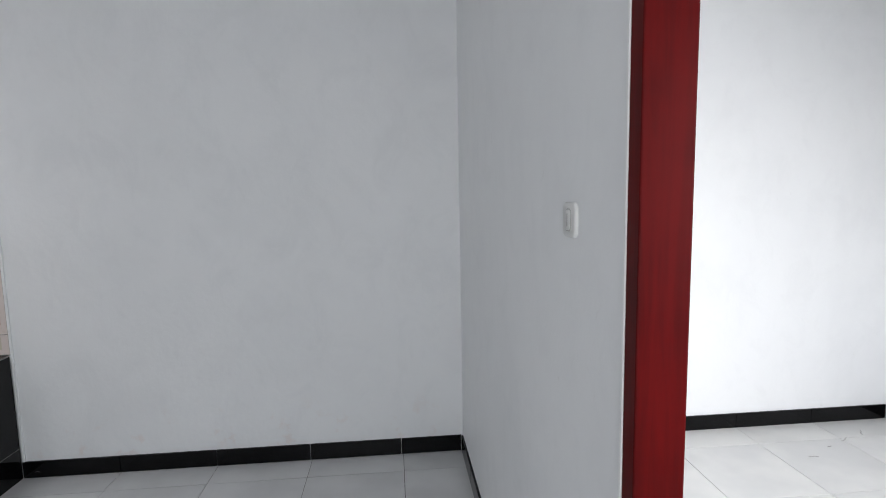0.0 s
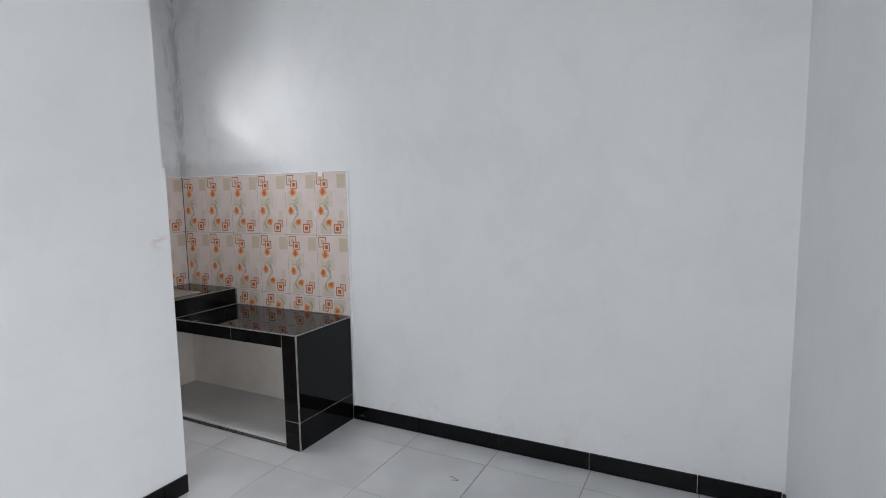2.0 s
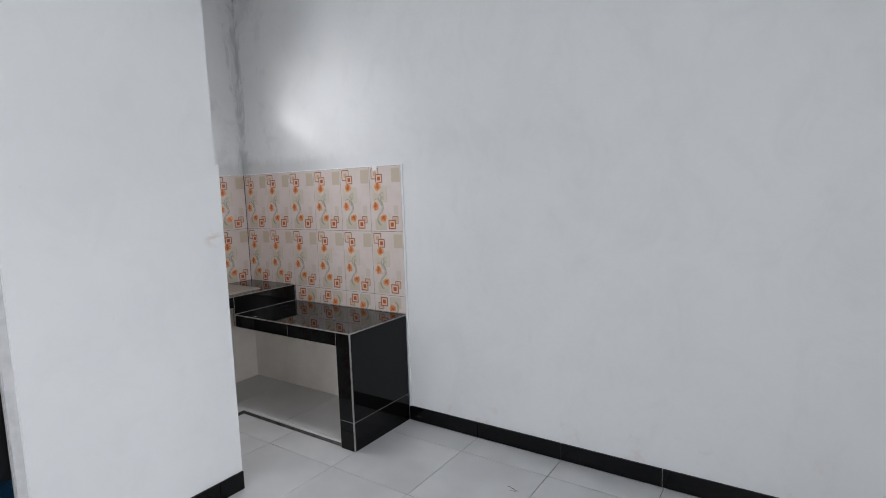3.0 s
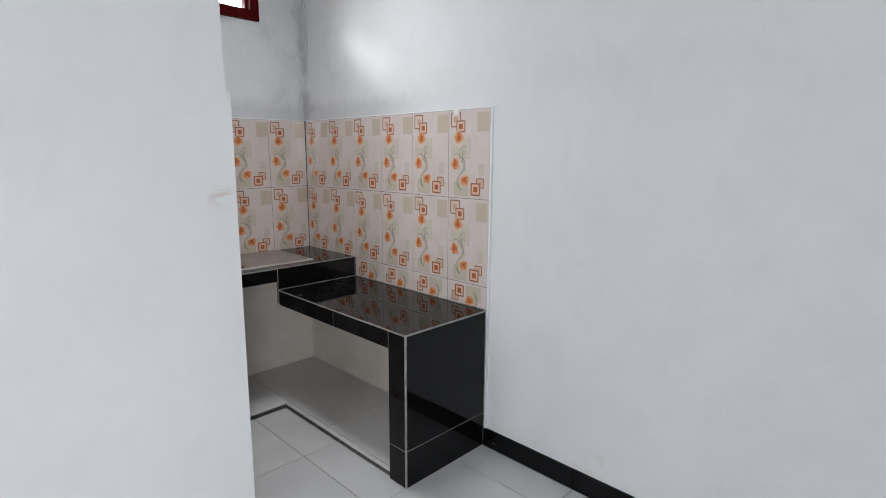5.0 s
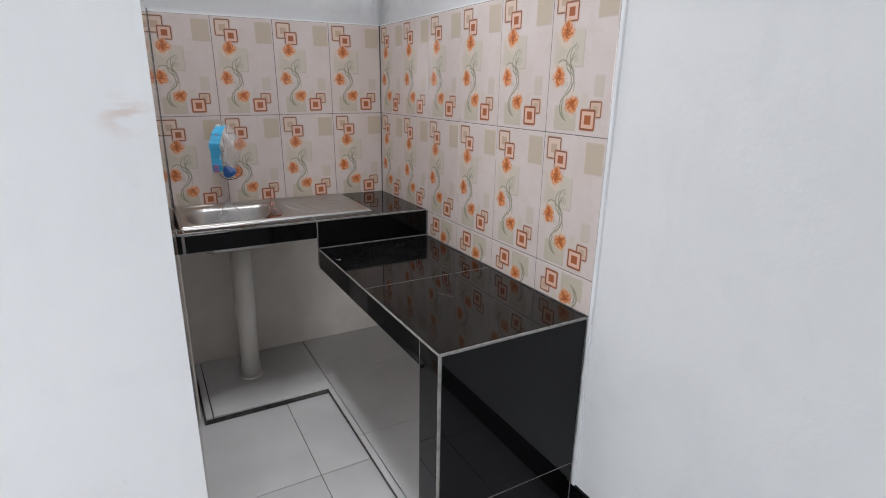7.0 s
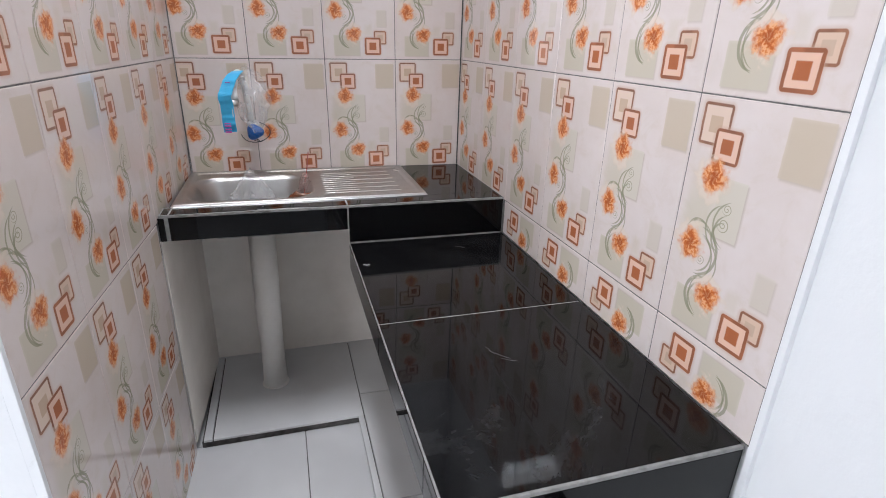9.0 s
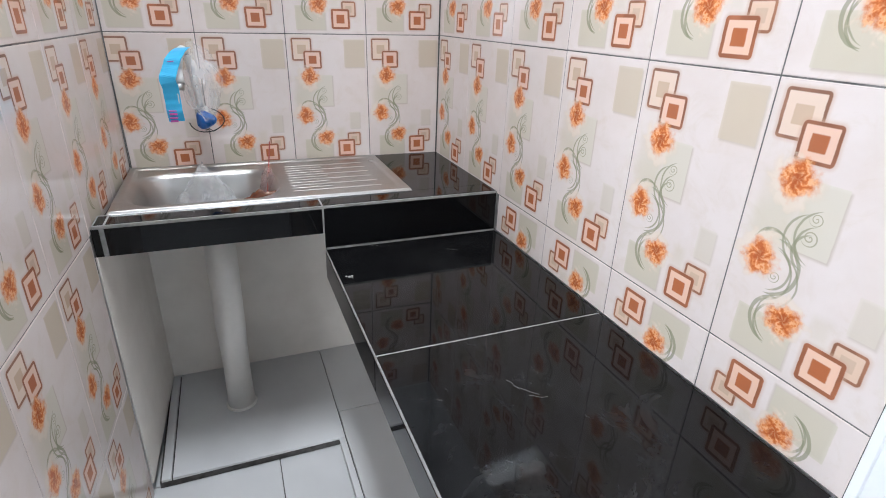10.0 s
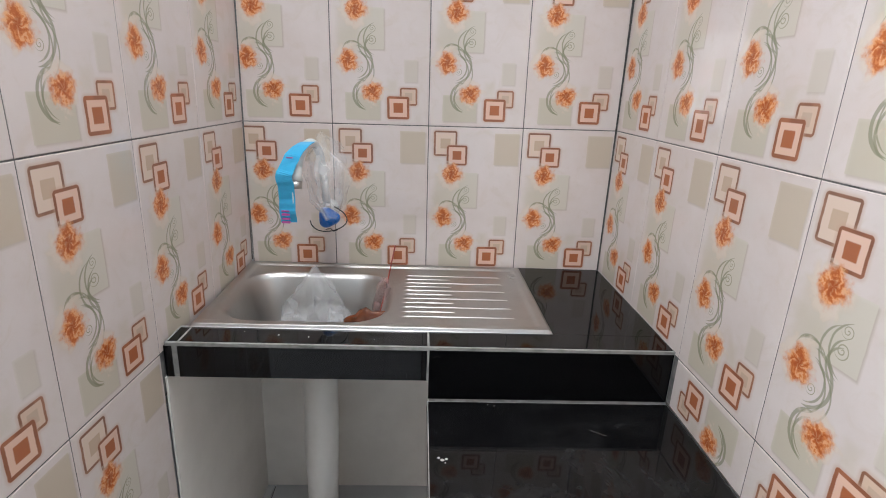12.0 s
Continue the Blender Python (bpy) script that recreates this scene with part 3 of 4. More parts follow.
part("bezel", plate(0.034, 0.046, 0.0092, 0.012, 0.0012), MAT_SLOT, switch, "grey line round the rocker")
part("rocker", plate(0.030, 0.042, 0.0104, 0.010, 0.002), MAT_PLASTIC, switch, smooth=True)
part("slot", plate(0.005, 0.026, 0.0110, 0.001, 0.0004), MAT_SLOT, switch, "small grey indicator slot")

# ---- low cooking counter ----
CF, CX1, CX0, SX = -0.493, 1.496, 0.492, 0.490   # counter's front, its end, where it meets the sink counter, the sink counter's front
J = 0.0022                                      # half the width of a pale joint
low = thing("low_counter", (1.0, -0.25, 0.0), "low black tiled cooking counter with pale joints", "counter")
L0 = (1.0, -0.25, 0.0)
part("core", local(boxes([(CX0 - 0.002, CX1 - 0.001, CF + 0.001, -0.0005, LOW - 0.08, LOW - 0.001), (CX1 - 0.108, CX1 - 0.001, CF + 0.001, -0.0005, 0.0, LOW - 0.08)], bevel=0.0015), L0), MAT_GROUT, low, "pale cement body with open joints")
part("inner_face", local(box(CX1 - 0.111, CX1 - 0.1085, CF + 0.006, -0.001, PLAT, LOW - 0.081), L0), MAT_UNDER, low, "bare plaster inner face")
part("underside", local(box(CX0, CX1 - 0.112, CF + 0.02, -0.001, LOW - 0.084, LOW - 0.0805), L0), MAT_UNDER, low, "bare plaster underside")


def face(parent, name, origin, base, right, up, w, h, t=0.003, bevel=0.0008, material=None):
    mesh = tile_mesh(name, w, h, t, bevel, material or MAT_BLACK)
    return lay(name, mesh, parent, axes(Vector(origin) - Vector(base), right, up))


X, Y, Z = Vector((1, 0, 0)), Vector((0, 1, 0)), Vector((0, 0, 1))
SEAM = 0.991
top_z = LOW - 0.003
face(low, "top_tile", (CX0 + J, CF + 0.003, top_z), L0, X, Y, SEAM - CX0 - 2 * J, -CF - 0.005)
face(low, "top_tile", (SEAM + J, CF + 0.003, top_z), L0, X, Y, CX1 - SEAM - 0.006 - J, -CF - 0.005)
fy = CF + 0.003
face(low, "lip_tile", (CX0 + 0.001, fy, LOW - 0.081), L0, X, Z, SEAM - CX0 - J, 0.073)
face(low, "lip_tile", (SEAM + J, fy, LOW - 0.081), L0, X, Z, CX1 - 0.107 - SEAM - 2 * J, 0.073)
face(low, "leg_tile", (CX1 - 0.106, fy, 0.168), L0, X, Z, 0.098, LOW - 0.168 - 0.008)
face(low, "leg_tile", (CX1 - 0.106, fy, 0.002), L0, X, Z, 0.098, 0.163)
ex = CX1 - 0.003
face(low, "end_tile", (ex, CF + 0.008, 0.168), L0, Y, Z, -CF - 0.010, LOW - 0.168 - 0.008)
face(low, "end_tile", (ex, CF + 0.008, 0.002), L0, Y, Z, -CF - 0.010, 0.163)

# ---- sink counter ----
SL = side_y(0.25) + 0.004
high = thing("sink_counter", (0.25, -0.5, 0.6), "black tiled sink counter with pale joints, fixed between walls", "counter")
H0 = (0.25, -0.5, 0.6)
hb = HIGH - 0.003
hc = HIGH - 0.001
SK = (0.016, 0.422, -0.978, -0.232)  # the sink plate's extent
lip_b = HIGH - 0.074
part("core", local(boxes([(0.415, SX - 0.001, side_y(0.45) + 0.002, -0.0005, lip_b, hc), (0.0005, 0.415, -0.240, -0.0005, lip_b, hc), (0.0005, 0.02, -0.965, -0.240, lip_b, hc),
                          (0.02, 0.415, side_y(0.0) + 0.0002, -0.962, lip_b, hc), (0.46, SX - 0.001, CF + 0.006, -0.0005, LOW - 0.08, lip_b)]), H0), MAT_GROUT, high, "pale cement body with open joints")
part("underside", local(boxes([(0.416, SX - 0.006, -0.985, CF + 0.004, lip_b - 0.002, lip_b - 0.0005)]), H0), MAT_UNDER, high, "bare plaster underside")
face(high, "top_tile", (0.4225, -0.970, hb), H0, X, Y, SX - 0.4225 - 0.007, 0.970 + CF - J)
face(high, "top_tile", (0.4225, CF + J, hb), H0, X, Y, SX - 0.4225 - 0.007, -CF - J - 0.003)
face(high, "top_tile", (0.002, -0.236, hb), H0, X, Y, 0.4203, 0.233, bevel=0.0003)
face(high, "top_tile", (0.002, -0.9775, hb), H0, X, Y, 0.418, 0.010)
face(high, "top_tile", (0.424, -0.9925, hb), H0, X, Y, 0.058, 0.018)
fx = SX - 0.003
face(high, "lip_tile", (fx, -0.973, lip_b), H0, Y, Z, 0.973 + CF - J, 0.066)
face(high, "lip_tile", (fx, side_y(0.49) + 0.001, lip_b), H0, Y, Z, 0.0155, 0.066)
face(high, "riser_tile", (fx, CF + J, LOW + 0.003), H0, Y, Z, -CF - J - 0.002, HIGH - LOW - 0.010)

# ---- steel sink ----
sink = thing("sink", (0.22, -0.6, HIGH), "brushed steel sink with one bowl and a ribbed drainboard", "sink")
K0 = Vector((0.22, -0.6, HIGH))


def rounded(px, py, x0, x1, y0, y1, r):
    qx, qy = abs(px - (x0 + x1) / 2) - (x1 - x0) / 2 + r, abs(py - (y0 + y1) / 2) - (y1 - y0) / 2 + r
    return math.hypot(max(qx, 0), max(qy, 0)) + min(max(qx, qy), 0) - r


def smooth(a, b, v):
    t = min(1, max(0, (v - a) / (b - a)))
    return t * t * (3 - 2 * t)


RIBS = [(0.098 + 0.0255 * i, 0.115 if i % 2 else 0.245) for i in range(11)]


def sink_height(px, py):
    edge = -rounded(px, py, *SK, 0.006)
    z = 0.007 * smooth(0.0, 0.006, edge) - 0.0045 * smooth(0.020, 0.032, edge)
    d = -rounded(px, py, 0.100, 0.385, -0.945, -0.585, 0.085)
    z -= 0.006 * smooth(-0.008, 0.004, d) + 0.128 * smooth(0.0, 0.05, d)
    if py > -0.57:
        for rx, length in RIBS:
            if abs(px - rx) < 0.009:
                end = -0.545 + length
                z += 0.0019 * (1 - smooth(0.0004, 0.0034, abs(px - rx))) * smooth(-0.552, -0.540, py) * (1 - smooth(end - 0.006, end, py))
    return z


bm = bmesh.new()
NX, NY = 400, 180
rows = []
for i in range(NX + 1):
    px = SK[0] + (SK[1] - SK[0]) * i / NX
    rows.append([bm.verts.new((px - K0.x, SK[2] + (SK[3] - SK[2]) * k / NY - K0.y, sink_height(px, SK[2] + (SK[3] - SK[2]) * k / NY))) for k in range(NY + 1)])
for a, b in zip(rows, rows[1:]):
    for k in range(NY):
        bm.faces.new((a[k], b[k], b[k + 1], a[k + 1]))
part("basin", bm, MAT_STEEL, sink, smooth=True)
bm = bmesh.new()
bmesh.ops.create_cone(bm, cap_ends=True, segments=32, radius1=0.042, radius2=0.038, depth=0.006, matrix=Matrix.Translation((0.0225, -0.165, -0.124)))
drain = part("drain", bm, MAT_STEEL, sink, "round steel drain")
bm = bmesh.new()
bmesh.ops.create_cone(bm, cap_ends=True, segments=24, radius1=0.026, radius2=0.026, depth=0.004, matrix=Matrix.Translation((0.0225, -0.165, -0.1205)))
part("drain_hole", bm, MAT_CORD, drain, "dark drain hole")
bm = bmesh.new()
bmesh.ops.create_cone(bm, cap_ends=True, segments=20, radius1=0.013, radius2=0.012, depth=0.003, matrix=Matrix.Translation((0.085 - K0.x, -0.262 - K0.y, 0.0045)))
part("stud", bm, MAT_STEEL, sink, "small round stud pressed in the drainboard")

# ---- drain pipe ----
pipe = thing("drain_pipe", (0.222, -0.757, PLAT), "thick white plastic drain pipe under the sink", "pipe")
part("tube", tube([(0, 0, 0.0), (0.001, 0, 0.3), (0.003, 0.003, 0.62)], 0.0435, 28), MAT_PIPE, pipe, smooth=True)
part("collar", tube([(0, 0, 0), (0, 0, 0.003), (0, 0, 0.006)], lambda t: 0.049 - 0.005 * t, 24), MAT_PIPE, pipe, "smeared white filler round the foot", smooth=True)

# ---- raised plinth floor ----
platform = structure("plinth", boxes([(0.0, 0.487, -0.985, -0.001, -0.003, PLAT - 0.009), (0.487, CX1 - 0.109, CF + 0.012, -0.001, -0.003, PLAT - 0.009)]), MAT_CEMENT,
                     "raised plinth under the counters with a rough dark edge", "plinth")
PT = 0.008
for x0, x1, y0, y1 in ((0.002, 0.492, -0.950, -0.466), (0.002, 0.492, -0.9785, -0.954), (0.002, 0.372, -0.463, -0.003), (0.375, 0.873, -0.463, -0.003), (0.876, 1.385, -0.463, -0.003), (0.492, 0.873, -0.485, -0.466), (0.876, 1.385, -0.485, -0.466)):
    lay("plinth_tile", tile_mesh("plinth_tile", x1 - x0, y1 - y0, PT, 0.0012, MAT_FLOOR), platform, Matrix.Translation((x0, y0, PLAT - PT)))
structure("trim", boxes([(0.0005, 0.004, -0.983, -0.0015, PLAT, lip_b), (0.004, CX1 - 0.112, -0.004, -0.0015, PLAT, LOW - 0.085)]), MAT_UNDER, "bare plaster under the counters", "wall")
bm = box(0.004, SX + 0.004, -0.004, 0.0, PLAT, lip_b)
under_side = structure("trim_side", bm, MAT_UNDER, "white plaster beside the drain pipe", "wall")
under_side.matrix_world = Matrix.Translation((0, side_y(0) + 0.0035, 0)) @ Matrix.Rotation(math.atan(-0.042), 4, "Z")

# ---- skirting ----
def skirting(name, parent_label, start, right, out, joints, h=0.089, t=0.011, material=None):
    ob = structure(name, box(-0.001, 0.001, -0.001, 0.001, 0.03, 0.032), MAT_GROUT, parent_label, "skirting")
    bmid = axes(start, right, Z)
    me = ob.data
    ob.matrix_world = Matrix.Identity(4)
    me.transform(bmid @ Matrix.Translation((joints[0] + 0.01, 0.0, 0.002)))
    for a, b in zip(joints, joints[1:]):
        lay("skirting_tile", tile_mesh("skirting_tile", b - a - 0.0026, h, t, 0.0015, material or MAT_SKIRT), ob, bmid @ Matrix.Translation((a + 0.0013, 0, 0)))
    return ob


skirting("baseboard_north", "black tile skirting along the white wall", (0, NORTH, 0), X, -Y, (CX1, 1.985, 2.486, 2.987, 3.49, EAST - 0.012))
skirting("baseboard_east", "black tile skirting along the white wall", (EAST, 0.0, 0), -Y, -X, (0.002, 0.36, 0.86, 1.36, 1.86, -DOOR_N))
skirting("baseboard_partition", "black tile skirting along the partition", (WEST, 0, 0), Y, X, (-1.862, -1.66, -1.16, side_y(WEST)))
skirting("baseboard_bedroom", "black tile skirting in the bedroom", (0, NORTH2, 0), X, -Y, (3.93, 4.02, 4.52, 5.02, 5.52, 6.01, 6.509))
skirting("baseboard_bedroom_east", "black tile skirting in the bedroom", (ROOM_E, 0.05, 0), -Y, -X, (0.0, 0.5, 1.0, 1.5, 2.0, 2.5, 3.0))

# ---- printed wall tiles ----
TW, TH, TT, G = 0.25, 0.40, 0.010, 0.0022
grout_n = structure("trim_north", box(0.001, 1.500, 0.0015, NORTH, LOW, TOP), MAT_GROUT_DARK, "dark tile joints on the long wall", "tiling")
grout_b = structure("trim_back", box(BACK, -0.0015, -0.98, 0.0, HIGH - 0.1, TOP), MAT_GROUT_DARK, "dark tile joints on the end wall", "tiling")
SIDE = Matrix.Translation((0, side_y(0), -0.012)) @ Matrix.Rotation(math.atan(-0.042), 4, "Z")
grout_s = structure("trim_partition", boxes([(0.001, 1.250, -0.03, -0.0015, HIGH - 0.1, TOP), (SX + 0.0105, 1.250, -0.03, -0.0015, 0.0, HIGH - 0.1)]), MAT_GROUT_DARK, "dark tile joints on the partition", "tiling")
grout_s.matrix_world = SIDE
LEAN = Matrix.Translation((0, 0, ROW1)) @ Matrix.Rotation(0.0125, 4, "X") @ Matrix.Translation((0, 0, -ROW1))  # courses on the end wall fall a little to the partition
grout_b.matrix_world = LEAN
structure("trim_edge", boxes([(1.500, 1.512, 0.0005, NORTH, 0.089, TOP + 0.006), (0.0, 1.500, 0.001, NORTH, TOP, TOP + 0.005), (1.282, 1.314, -0.003, NORTH, TOP - 0.024, TOP + 0.002)], bevel=0.001), MAT_WALL, "thin plaster edge round the wall tiles", "trim")
structure("trim_edge_back", box(BACK, -0.001, -0.98, 0.0, TOP, TOP + 0.005), MAT_WALL, "thin plaster edge over the wall tiles", "trim").matrix_world = LEAN
edge_side = structure("trim_edge_partition", boxes([(1.250, 1.2595, -0.03, 0.0, 0.0, TOP + 0.004), (0.0, 1.25, -0.03, -0.001, TOP, TOP + 0.004)], bevel=0.001), MAT_WALL, "thin plaster edge round the wall tiles", "trim")
edge_side.matrix_world = SIDE
structure("trim_corner", box(-0.003, 0.002, -0.0042, -0.0002, HIGH, TOP), MAT_CEMENT, "dark open joint in the tiled corner", "tiling")
structure("trim_corner_partition", box(0.0, 0.003, side_y(0) + 0.0002, side_y(0) + 0.003, HIGH + 0.005, TOP), MAT_GROUT_DARK, "dark joint in the tiled corner", "tiling")
full = tile_mesh("wall_tile", TW - G, TH - G, TT, 0.0012, MAT_PRINT, G / 2, G / 2)
for col in range(6):
    for z in (ROW2, ROW1):
        lay("wall_tile", full, grout_n, axes((col * TW, TT, z), X, Z))
    if col > 1:
        h = ROW2 - (LOW + 0.0015)
        lay("wall_tile", tile_mesh("wall_tile", TW - G, h - G, TT, 0.0012, MAT_PRINT, G / 2, G / 2), grout_n, axes(((col + 1) * TW, TT, ROW2), -X, -Z))
for col in range(4):
    w = min(TW, -side_y(0) - (3 - col) * TW) if col == 0 else TW
    for z in (ROW2, ROW1):
        mesh = full if col else tile_mesh("wall_tile", w - G, TH - G, TT, 0.0012, MAT_PRINT, TW - w + G / 2, G / 2)
        lay("wall_tile", mesh, grout_b, axes((-TT, -1.0 + col * TW, z), Y, Z))
for col in range(5):
    for z in (-0.02, 0.38, ROW2, ROW1):
        if z < 0.7 and col < 2:
            continue
        mesh = full if z > 0 else tile_mesh("wall_tile", TW - G, TH - 0.02 - G, TT, 0.0012, MAT_PRINT, G / 2, 0.02 + G / 2)
        lay("wall_tile", mesh, grout_s, axes(((col + 1) * TW, -TT, z), -X, Z))

# ---- wrapped tap on the wall ----
random.seed(4)
tap = thing("tap", (0.0, -0.757, 0.948), "white plastic tap still wrapped in clear film, blue knob", "tap")
neck_path = [(0.058, 0.0, 0.0), (0.058, -0.004, 0.06), (0.060, -0.010, 0.115)] + [(0.145 - 0.085 * math.cos(a), -0.012 - 0.024 * a / math.pi, 0.130 + 0.056 * math.sin(a)) for a in [math.pi * i / 14 for i in range(1, 14)]] + [(0.231, -0.037, 0.125)]
part("neck", tube(neck_path, 0.0105, 14), MAT_PLASTIC, tap, smooth=True)
spout = part("spout", tube([(0.229, -0.036, 0.145), (0.234, -0.037, 0.125), (0.238, -0.037, 0.112)], lambda t: 0.0115 + 0.004 * t, 16), MAT_PLASTIC, tap, smooth=True)
part("aerator", tube([(0.238, -0.037, 0.113), (0.240, -0.037, 0.101), (0.241, -0.037, 0.095)], 0.0138, 16), MAT_STEEL, spout, "steel aerator", smooth=True)
part("inlet", tube([(0.0, 0, 0), (0.008, 0, 0), (0.03, 0, 0), (0.08, 0, 0)], lambda t: 0.022 if t < 0.2 else 0.0135, 16), MAT_PLASTIC, tap, smooth=True)
bm = bmesh.new()
bmesh.ops.create_icosphere(bm, subdivisions=3, radius=0.027)
for v in bm.verts:
    a = math.atan2(v.co.z, v.co.y)
    k = 1 + 0.12 * math.cos(3 * a)
    v.co = Vector((v.co.x * 0.75 + 0.092, v.co.y * k + 0.008, v.co.z * k * 0.95 - 0.006))
part("knob", bm, MAT_BLUECAP, tap, "deep blue plastic knob", smooth=True)


def film(place, size, seed, lumps=0.25, sub=4):
    """A crumpled bag: a thin closed skin, drawn in and folded."""
    b = bmesh.new()
    bmesh.ops.create_icosphere(b, subdivisions=sub, radius=1.0)
    off = Vector((seed, seed * 1.7, seed * 0.3))
    for v in b.verts:
        n = noise.noise(v.co * 1.6 + off) * lumps + abs(noise.noise(v.co * 4.2 + off)) * lumps * 0.55
        v.co = Vector(tuple(c * s * (1 + n) for c, s in zip(v.co, size))) + Vector(place)
    return b


bm = film((0.105, 0.014, 0.100), (0.072, 0.050, 0.086), 3.0, 0.4)
for v in bm.verts:
    v.co.y += -0.018 * max(0, (v.co.z - 0.09) / 0.1)
    v.co.x = max(v.co.x, 0.004)
part("wrapping", bm, MAT_FILM, tap, "crumpled clear plastic bag", smooth=True)
CARD = [(0.185, -0.020, 0.193), (0.212, -0.030, 0.186), (0.234, -0.040, 0.169), (0.246, -0.052, 0.146), (0.254, -0.058, 0.126), (0.252, -0.057, 0.104), (0.249, -0.055, 0.078), (0.250, -0.055, 0.046), (0.246, -0.053, 0.016)]


def ribbon(points, width, thick, side=Vector((0.2, 1, 0.12))):
    b = bmesh.new()
    s = side.normalized()
    rings = []
    for i, p in enumerate(points):
        p = Vector(p)
        d = (Vector(points[min(i + 1, len(points) - 1)]) - Vector(points[max(i - 1, 0)])).normalized()
        across = (s - d * s.dot(d)).normalized()
        n = d.cross(across).normalized() * thick / 2
        w = across * width / 2
        rings.append([b.verts.new(q) for q in (p - w - n, p + w - n, p + w + n, p - w + n)])
    for a, c in zip(rings, rings[1:]):
        for k in range(4):
            b.faces.new((a[k], a[(k + 1) % 4], c[(k + 1) % 4], c[k]))
    b.faces.new(rings[0][::-1])
    b.faces.new(rings[-1])
    return b


CURVE = []
for i in range(len(CARD) - 1):
    a, b, c, d = (Vector(CARD[min(max(k, 0), len(CARD) - 1)]) for k in (i - 1, i, i + 1, i + 2))
    for k in range(6):
        t = k / 6
        p = 0.5 * (2 * b + (c - a) * t + (2 * a - 5 * b + 4 * c - d) * t * t + (3 * b - a - 3 * c + d) * t ** 3)
        CURVE.append(p + Vector((0.003 * noise.noise(Vector((p.z * 60, 1.0, 0.0))), 0.0025 * noise.noise(Vector((p.z * 45, 7.0, 0.0))), 0.0)))
card = part("header_card", ribbon(CURVE, 0.038, 0.0012), MAT_CARD, tap, "cyan paper strip with pink marks")
for z0, w in ((0.018, 0.0045), (0.0265, 0.0035), (0.036, 0.0045), (0.0445, 0.003)):
    part("printed_mark", box(0.2485, 0.2525, -0.068, -0.050, z0, z0 + w), MAT_PINK, card)
part("printed_line", box(0.2495, 0.2530, -0.0425, -0.040, 0.062, 0.118), MAT_PLASTIC, card, "thin white printed line")
part("printed_mark", box(0.2425, 0.2465, -0.054, -0.040, 0.163, 0.1655), MAT_PINK, card)
loop = [(0.115 + 0.012 * math.sin(2 * a), 0.012 + 0.046 * math.cos(a), -0.002 + 0.034 * math.sin(a)) for a in [math.radians(q) for q in range(-170, 86, 16)]]
part("tie", tube(loop, 0.0015, 6), MAT_CORD, tap, "thin black tie", smooth=True)
part("tie", tube([(0.118, 0.035, -0.03), (0.12, 0.025, -0.034), (0.121, 0.017, -0.026), (0.12, 0.005, -0.03)], 0.0013, 6), MAT_CORD, tap, "thin black tie", smooth=True)

# ---- rubbish in the sink ----
BOWL_Z = HIGH - 0.127
bag = thing("plastic_bag", (0.245, -0.762, BOWL_Z), "crumpled clear plastic bag lying in the sink", "plastic bag")
bm = bmesh.new()
bmesh.ops.create_icosphere(bm, subdivisions=5, radius=1.0)
for v in bm.verts:
    c = v.co.copy()
    up = (c.z + 1) / 2
    wide = (1 - up) ** 0.75 + 0.10
    n = 1 + 0.24 * noise.noise(c * 2.3) + 0.12 * abs(noise.noise(Vector((c.x * 4.5, c.y * 4.5, c.z))))
    v.co = Vector((c.x * 0.075 * wide * 1.25 * n - 0.095 * up ** 1.3, c.y * 0.086 * wide * 1.2 * n - 0.012 * up, 0.003 + 0.165 * up ** 1.15 * (1 + 0.08 * noise.noise(c * 3.0))))
part("film", bm, MAT_FILM, bag, smooth=True)
cup = thing("drink_bag", (0.26, -0.635, BOWL_Z), "clear drink bag with brown syrup and a red straw", "plastic bag")
bm = film((0.043, 0.010, 0.064), (0.028, 0.046, 0.050), 9.0, 0.55)
part("syrup", bm, MAT_TEA, cup, "wet brown leftover", smooth=True)
bm = film((-0.07, 0.034, 0.085), (0.032, 0.022, 0.068), 5.0, 0.3)
part("film", bm, MAT_FILM_PINK, cup, "pinkish clear film", smooth=True)
part("straw", tube([(-0.04, 0.02, 0.045), (-0.10, 0.036, 0.105), (-0.186, 0.056, 0.205)], 0.0019, 8), MAT_STRAW, cup, "red drinking straw", smooth=True)
for i, (cx, cy, s) in enumerate(((0.452, -0.79, 0.0018), (0.458, -0.73, 0.0018), (0.44, -0.86, 0.0012), (0.462, -0.60, 0.0012))):
    bm = bmesh.new()
    bmesh.ops.create_icosphere(bm, subdivisions=1, radius=s)
    for v in bm.verts:
        v.co = Vector((v.co.x * (1 + 0.4 * noise.noise(v.co * 900)), v.co.y, v.co.z * 0.5)) + Vector((cx, cy, HIGH + s * 0.45))
    tagged(part("crumb", bm, MAT_CRUMB), "small pale crumb on the black counter", "crumb", "crumbs on the counters")
for i, (cx, cy, s) in enumerate(((0.668, -0.468, 0.0034), (0.662, -0.474, 0.0024), (0.665, -0.461, 0.0026), (0.674, -0.463, 0.0016), (0.503, -0.371, 0.0013), (0.507, -0.359, 0.0012), (0.515, -0.33, 0.0009))):
    bm = bmesh.new()
    bmesh.ops.create_icosphere(bm, subdivisions=2, radius=s)
    for v in bm.verts:
        v.co = Vector((v.co.x, v.co.y * (1 + 0.5 * noise.noise(v.co * 400)), v.co.z * 0.35)) + Vector((cx, cy, LOW + s * 0.3))
    tagged(part("crumb", bm, MAT_CRUMB), "small pale crumb on the black counter", "crumb", "crumbs on the counters")


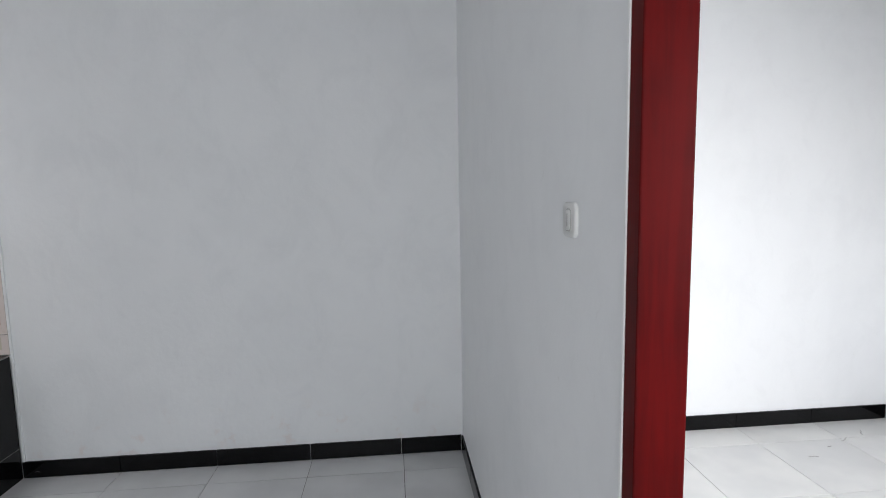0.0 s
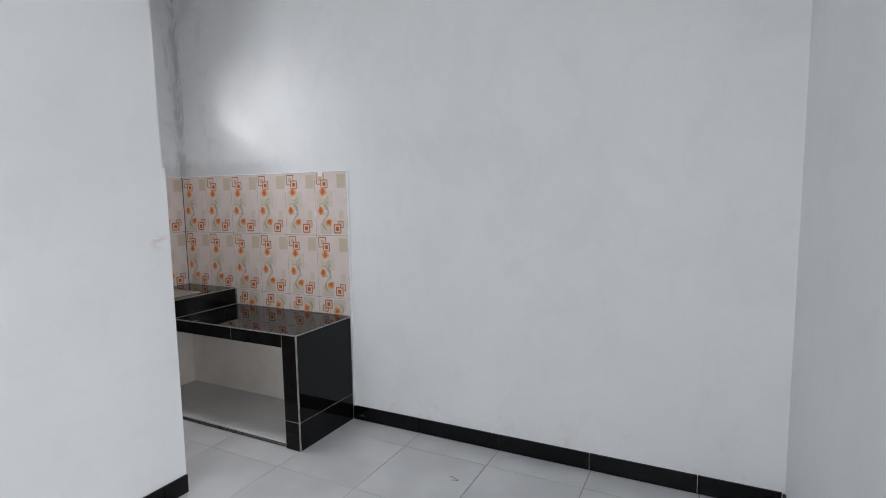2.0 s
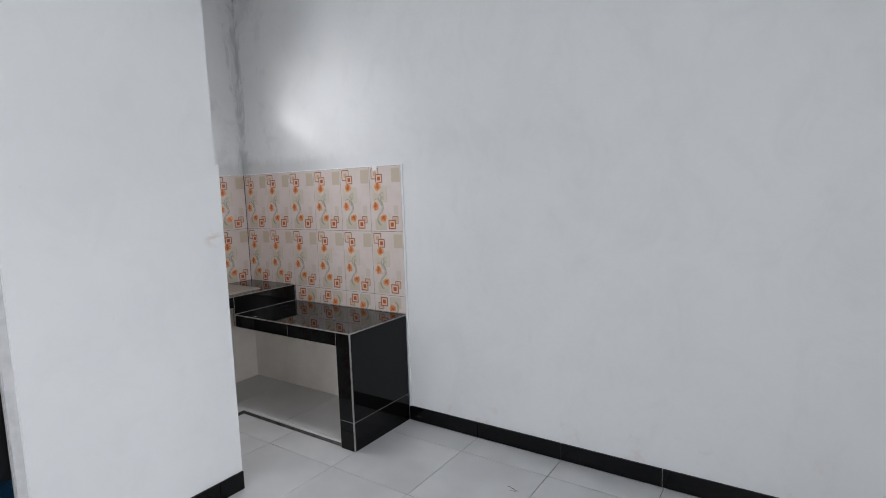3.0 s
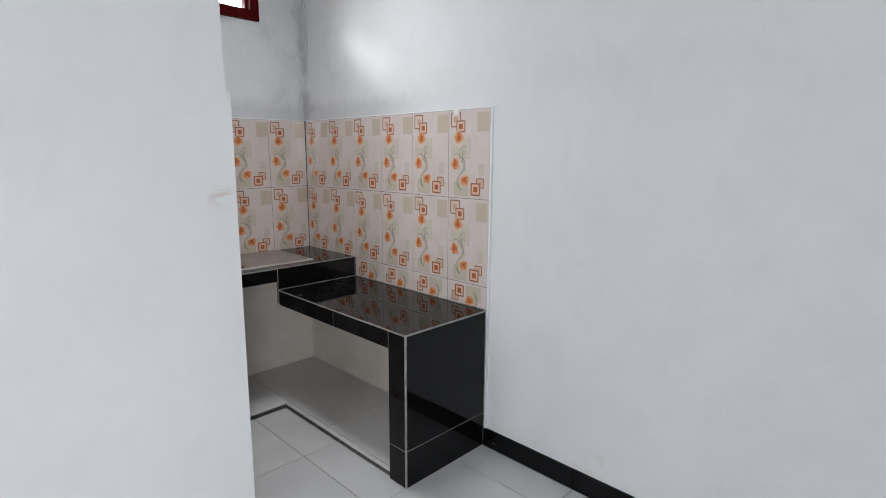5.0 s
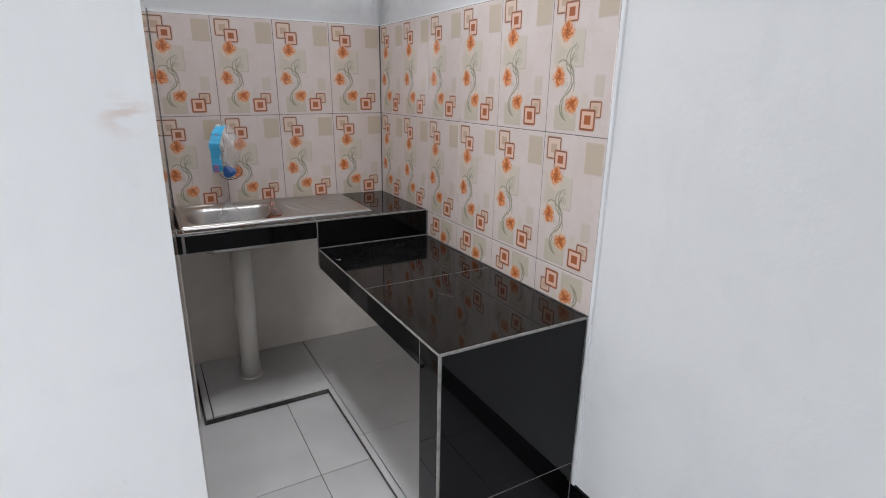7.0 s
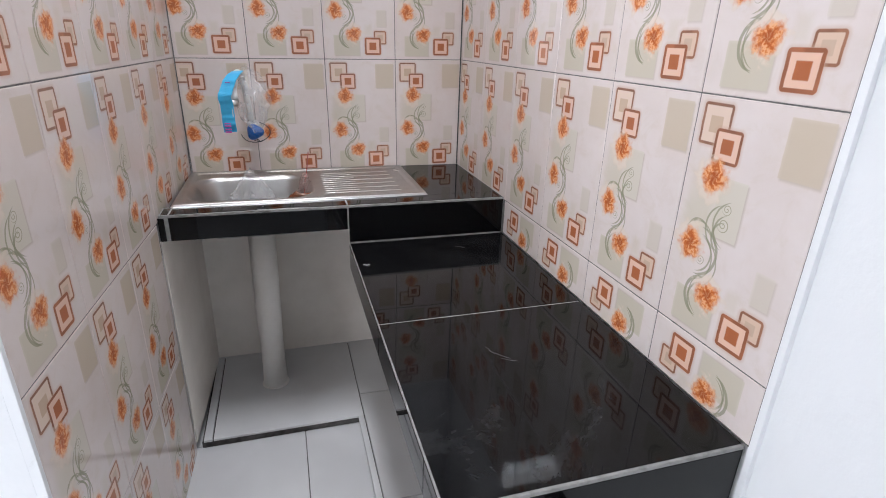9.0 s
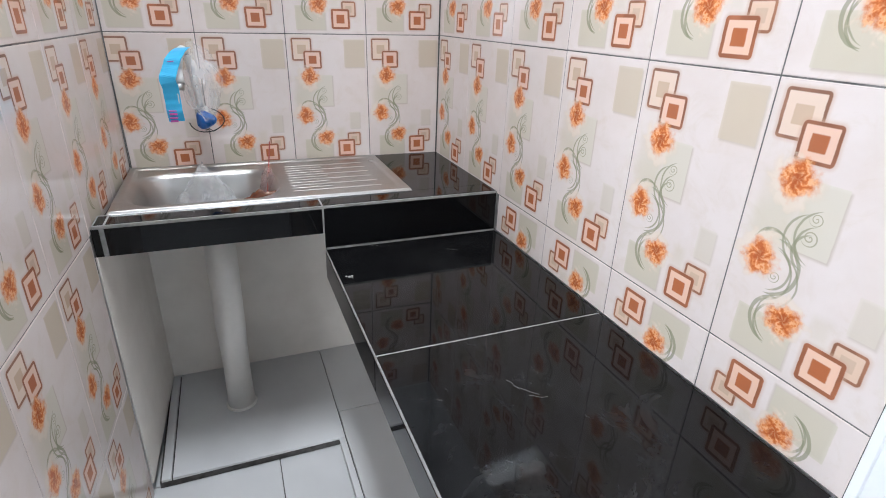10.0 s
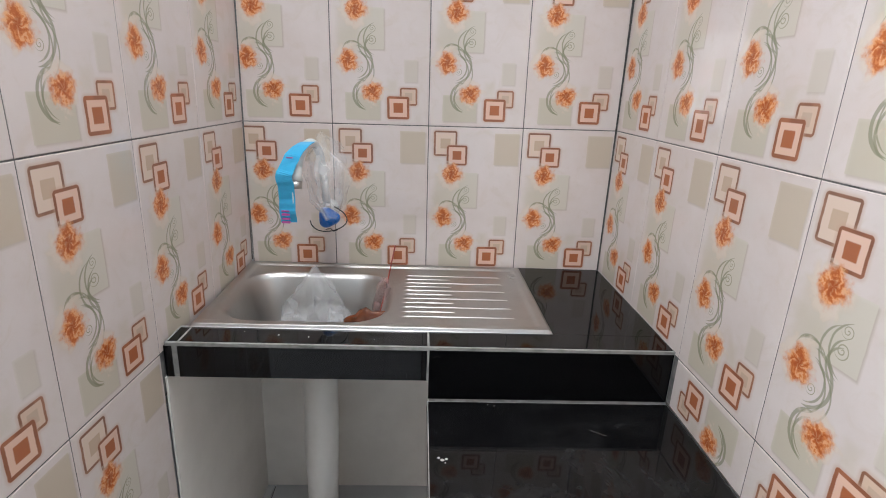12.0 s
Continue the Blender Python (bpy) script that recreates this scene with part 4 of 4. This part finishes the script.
def scrawl(points, radius, name, material, label, category, group=""):
    return tagged(part(name, tube(points, radius, 6), material, smooth=True), label, category, group)


def wiggle(cx, cy, z, length, turn, seed, n=12):
    out = []
    for i in range(n):
        t = i / (n - 1) - 0.5
        a = radians(turn)
        u, v = t * length, 0.22 * length * noise.noise(Vector((t * 2.2, seed, 0.3)))
        out.append((cx + u * math.cos(a) - v * math.sin(a), cy + u * math.sin(a) + v * math.cos(a), z))
    return out


scrawl(wiggle(2.39, -0.372, 0.0008, 0.055, -20, 1.3), 0.0011, "thread", MAT_CORD, "short dark thread lying on the grey floor", "thread", "scraps on the floor")
scrawl(wiggle(2.405, -0.381, 0.0008, 0.04, 25, 4.1), 0.0010, "thread", MAT_CORD, "short dark thread lying on the grey floor", "thread", "scraps on the floor")
scrawl(wiggle(1.165, -0.279, LOW + 0.0002, 0.045, 40, 2.2), 0.0005, "paint_drip", MAT_DRIP, "dried pale drip on the black counter", "stain", "dried drips")
scrawl(wiggle(1.185, -0.268, LOW + 0.0003, 0.03, 75, 6.2), 0.0004, "paint_drip", MAT_DRIP, "dried pale drip on the black counter", "stain", "dried drips")
scrawl(wiggle(1.145, -0.295, LOW + 0.0003, 0.03, 10, 7.7), 0.0006, "paint_drip", MAT_DRIP, "dried pale drip on the black counter", "stain", "dried drips")
scrawl(wiggle(0.588, -0.174, LOW + 0.0002, 0.03, 60, 9.2), 0.0005, "paint_drip", MAT_DRIP, "dried pale drip on the black counter", "stain", "dried drips")
for cx, cy, length, turn, seed in ((6.03, -0.17, 0.07, 25, 3.0), (5.71, -0.32, 0.05, -15, 5.0), (6.2, -0.10, 0.06, 50, 8.0), (5.88, -0.23, 0.03, 10, 11.0)):
    scrawl(wiggle(cx, cy, 0.0008, length, turn, seed, 24), 0.0022, "scuff", MAT_SCUFF, "dark scuff on the pale bedroom floor", "stain", "scuffs on the bedroom floor")
chip = [(1.558 + 0.008 * i, -0.0018, 0.036 - 0.004 * abs(i - 1.2)) for i in range(4)]
scrawl(chip, 0.0012, "paint_drip", MAT_DRIP, "dried pale drip on the black skirting", "stain", "dried drips")

# ---- floor tiles ----
FT, FG = 0.5, 0.003
floor_mesh = {}


def floor_grid(parent, material, xs, ys, name="floor_tile"):
    for x0, x1 in zip(xs, xs[1:]):
        for y0, y1 in zip(ys, ys[1:]):
            if x1 < WEST + 0.01 and y1 < -1.1:
                continue
            mesh = tile_mesh(name, x1 - x0 - FG, y1 - y0 - FG, 0.0035, 0.0009, material)
            lay(name, mesh, parent, Matrix.Translation((x0 + FG / 2, y0 + FG / 2, -0.0035)))


def cuts(lo, first, hi):
    out = [lo]
    v = first
    while v < hi - 0.01:
        if v > lo + 0.01:
            out.append(v)
        v += FT
    return out + [hi]


floor_grid(floor, MAT_FLOOR, [0.0, 0.48, 0.978, 1.488, 1.988, 2.490, 2.995, 3.500, EAST], [SOUTH, -4.662, -4.162, -3.662, -3.162, -2.662, -2.162, -1.662, -1.162, -0.664, -0.182, 0.0])
floor_grid(floor2, MAT_FLOOR2, cuts(EAST2, 4.02, ROOM_E), cuts(-3.2, -3.15, NORTH2))
for i in range(5):
    for k in range(6):
        lay("bath_tile", tile_mesh("bath_tile", 0.197, 0.197, 0.006, 0.001, MAT_BLUE), bath_floor, Matrix.Translation((0.145 + 0.2 * i, -2.45 + 0.2 * k, 0.004)))
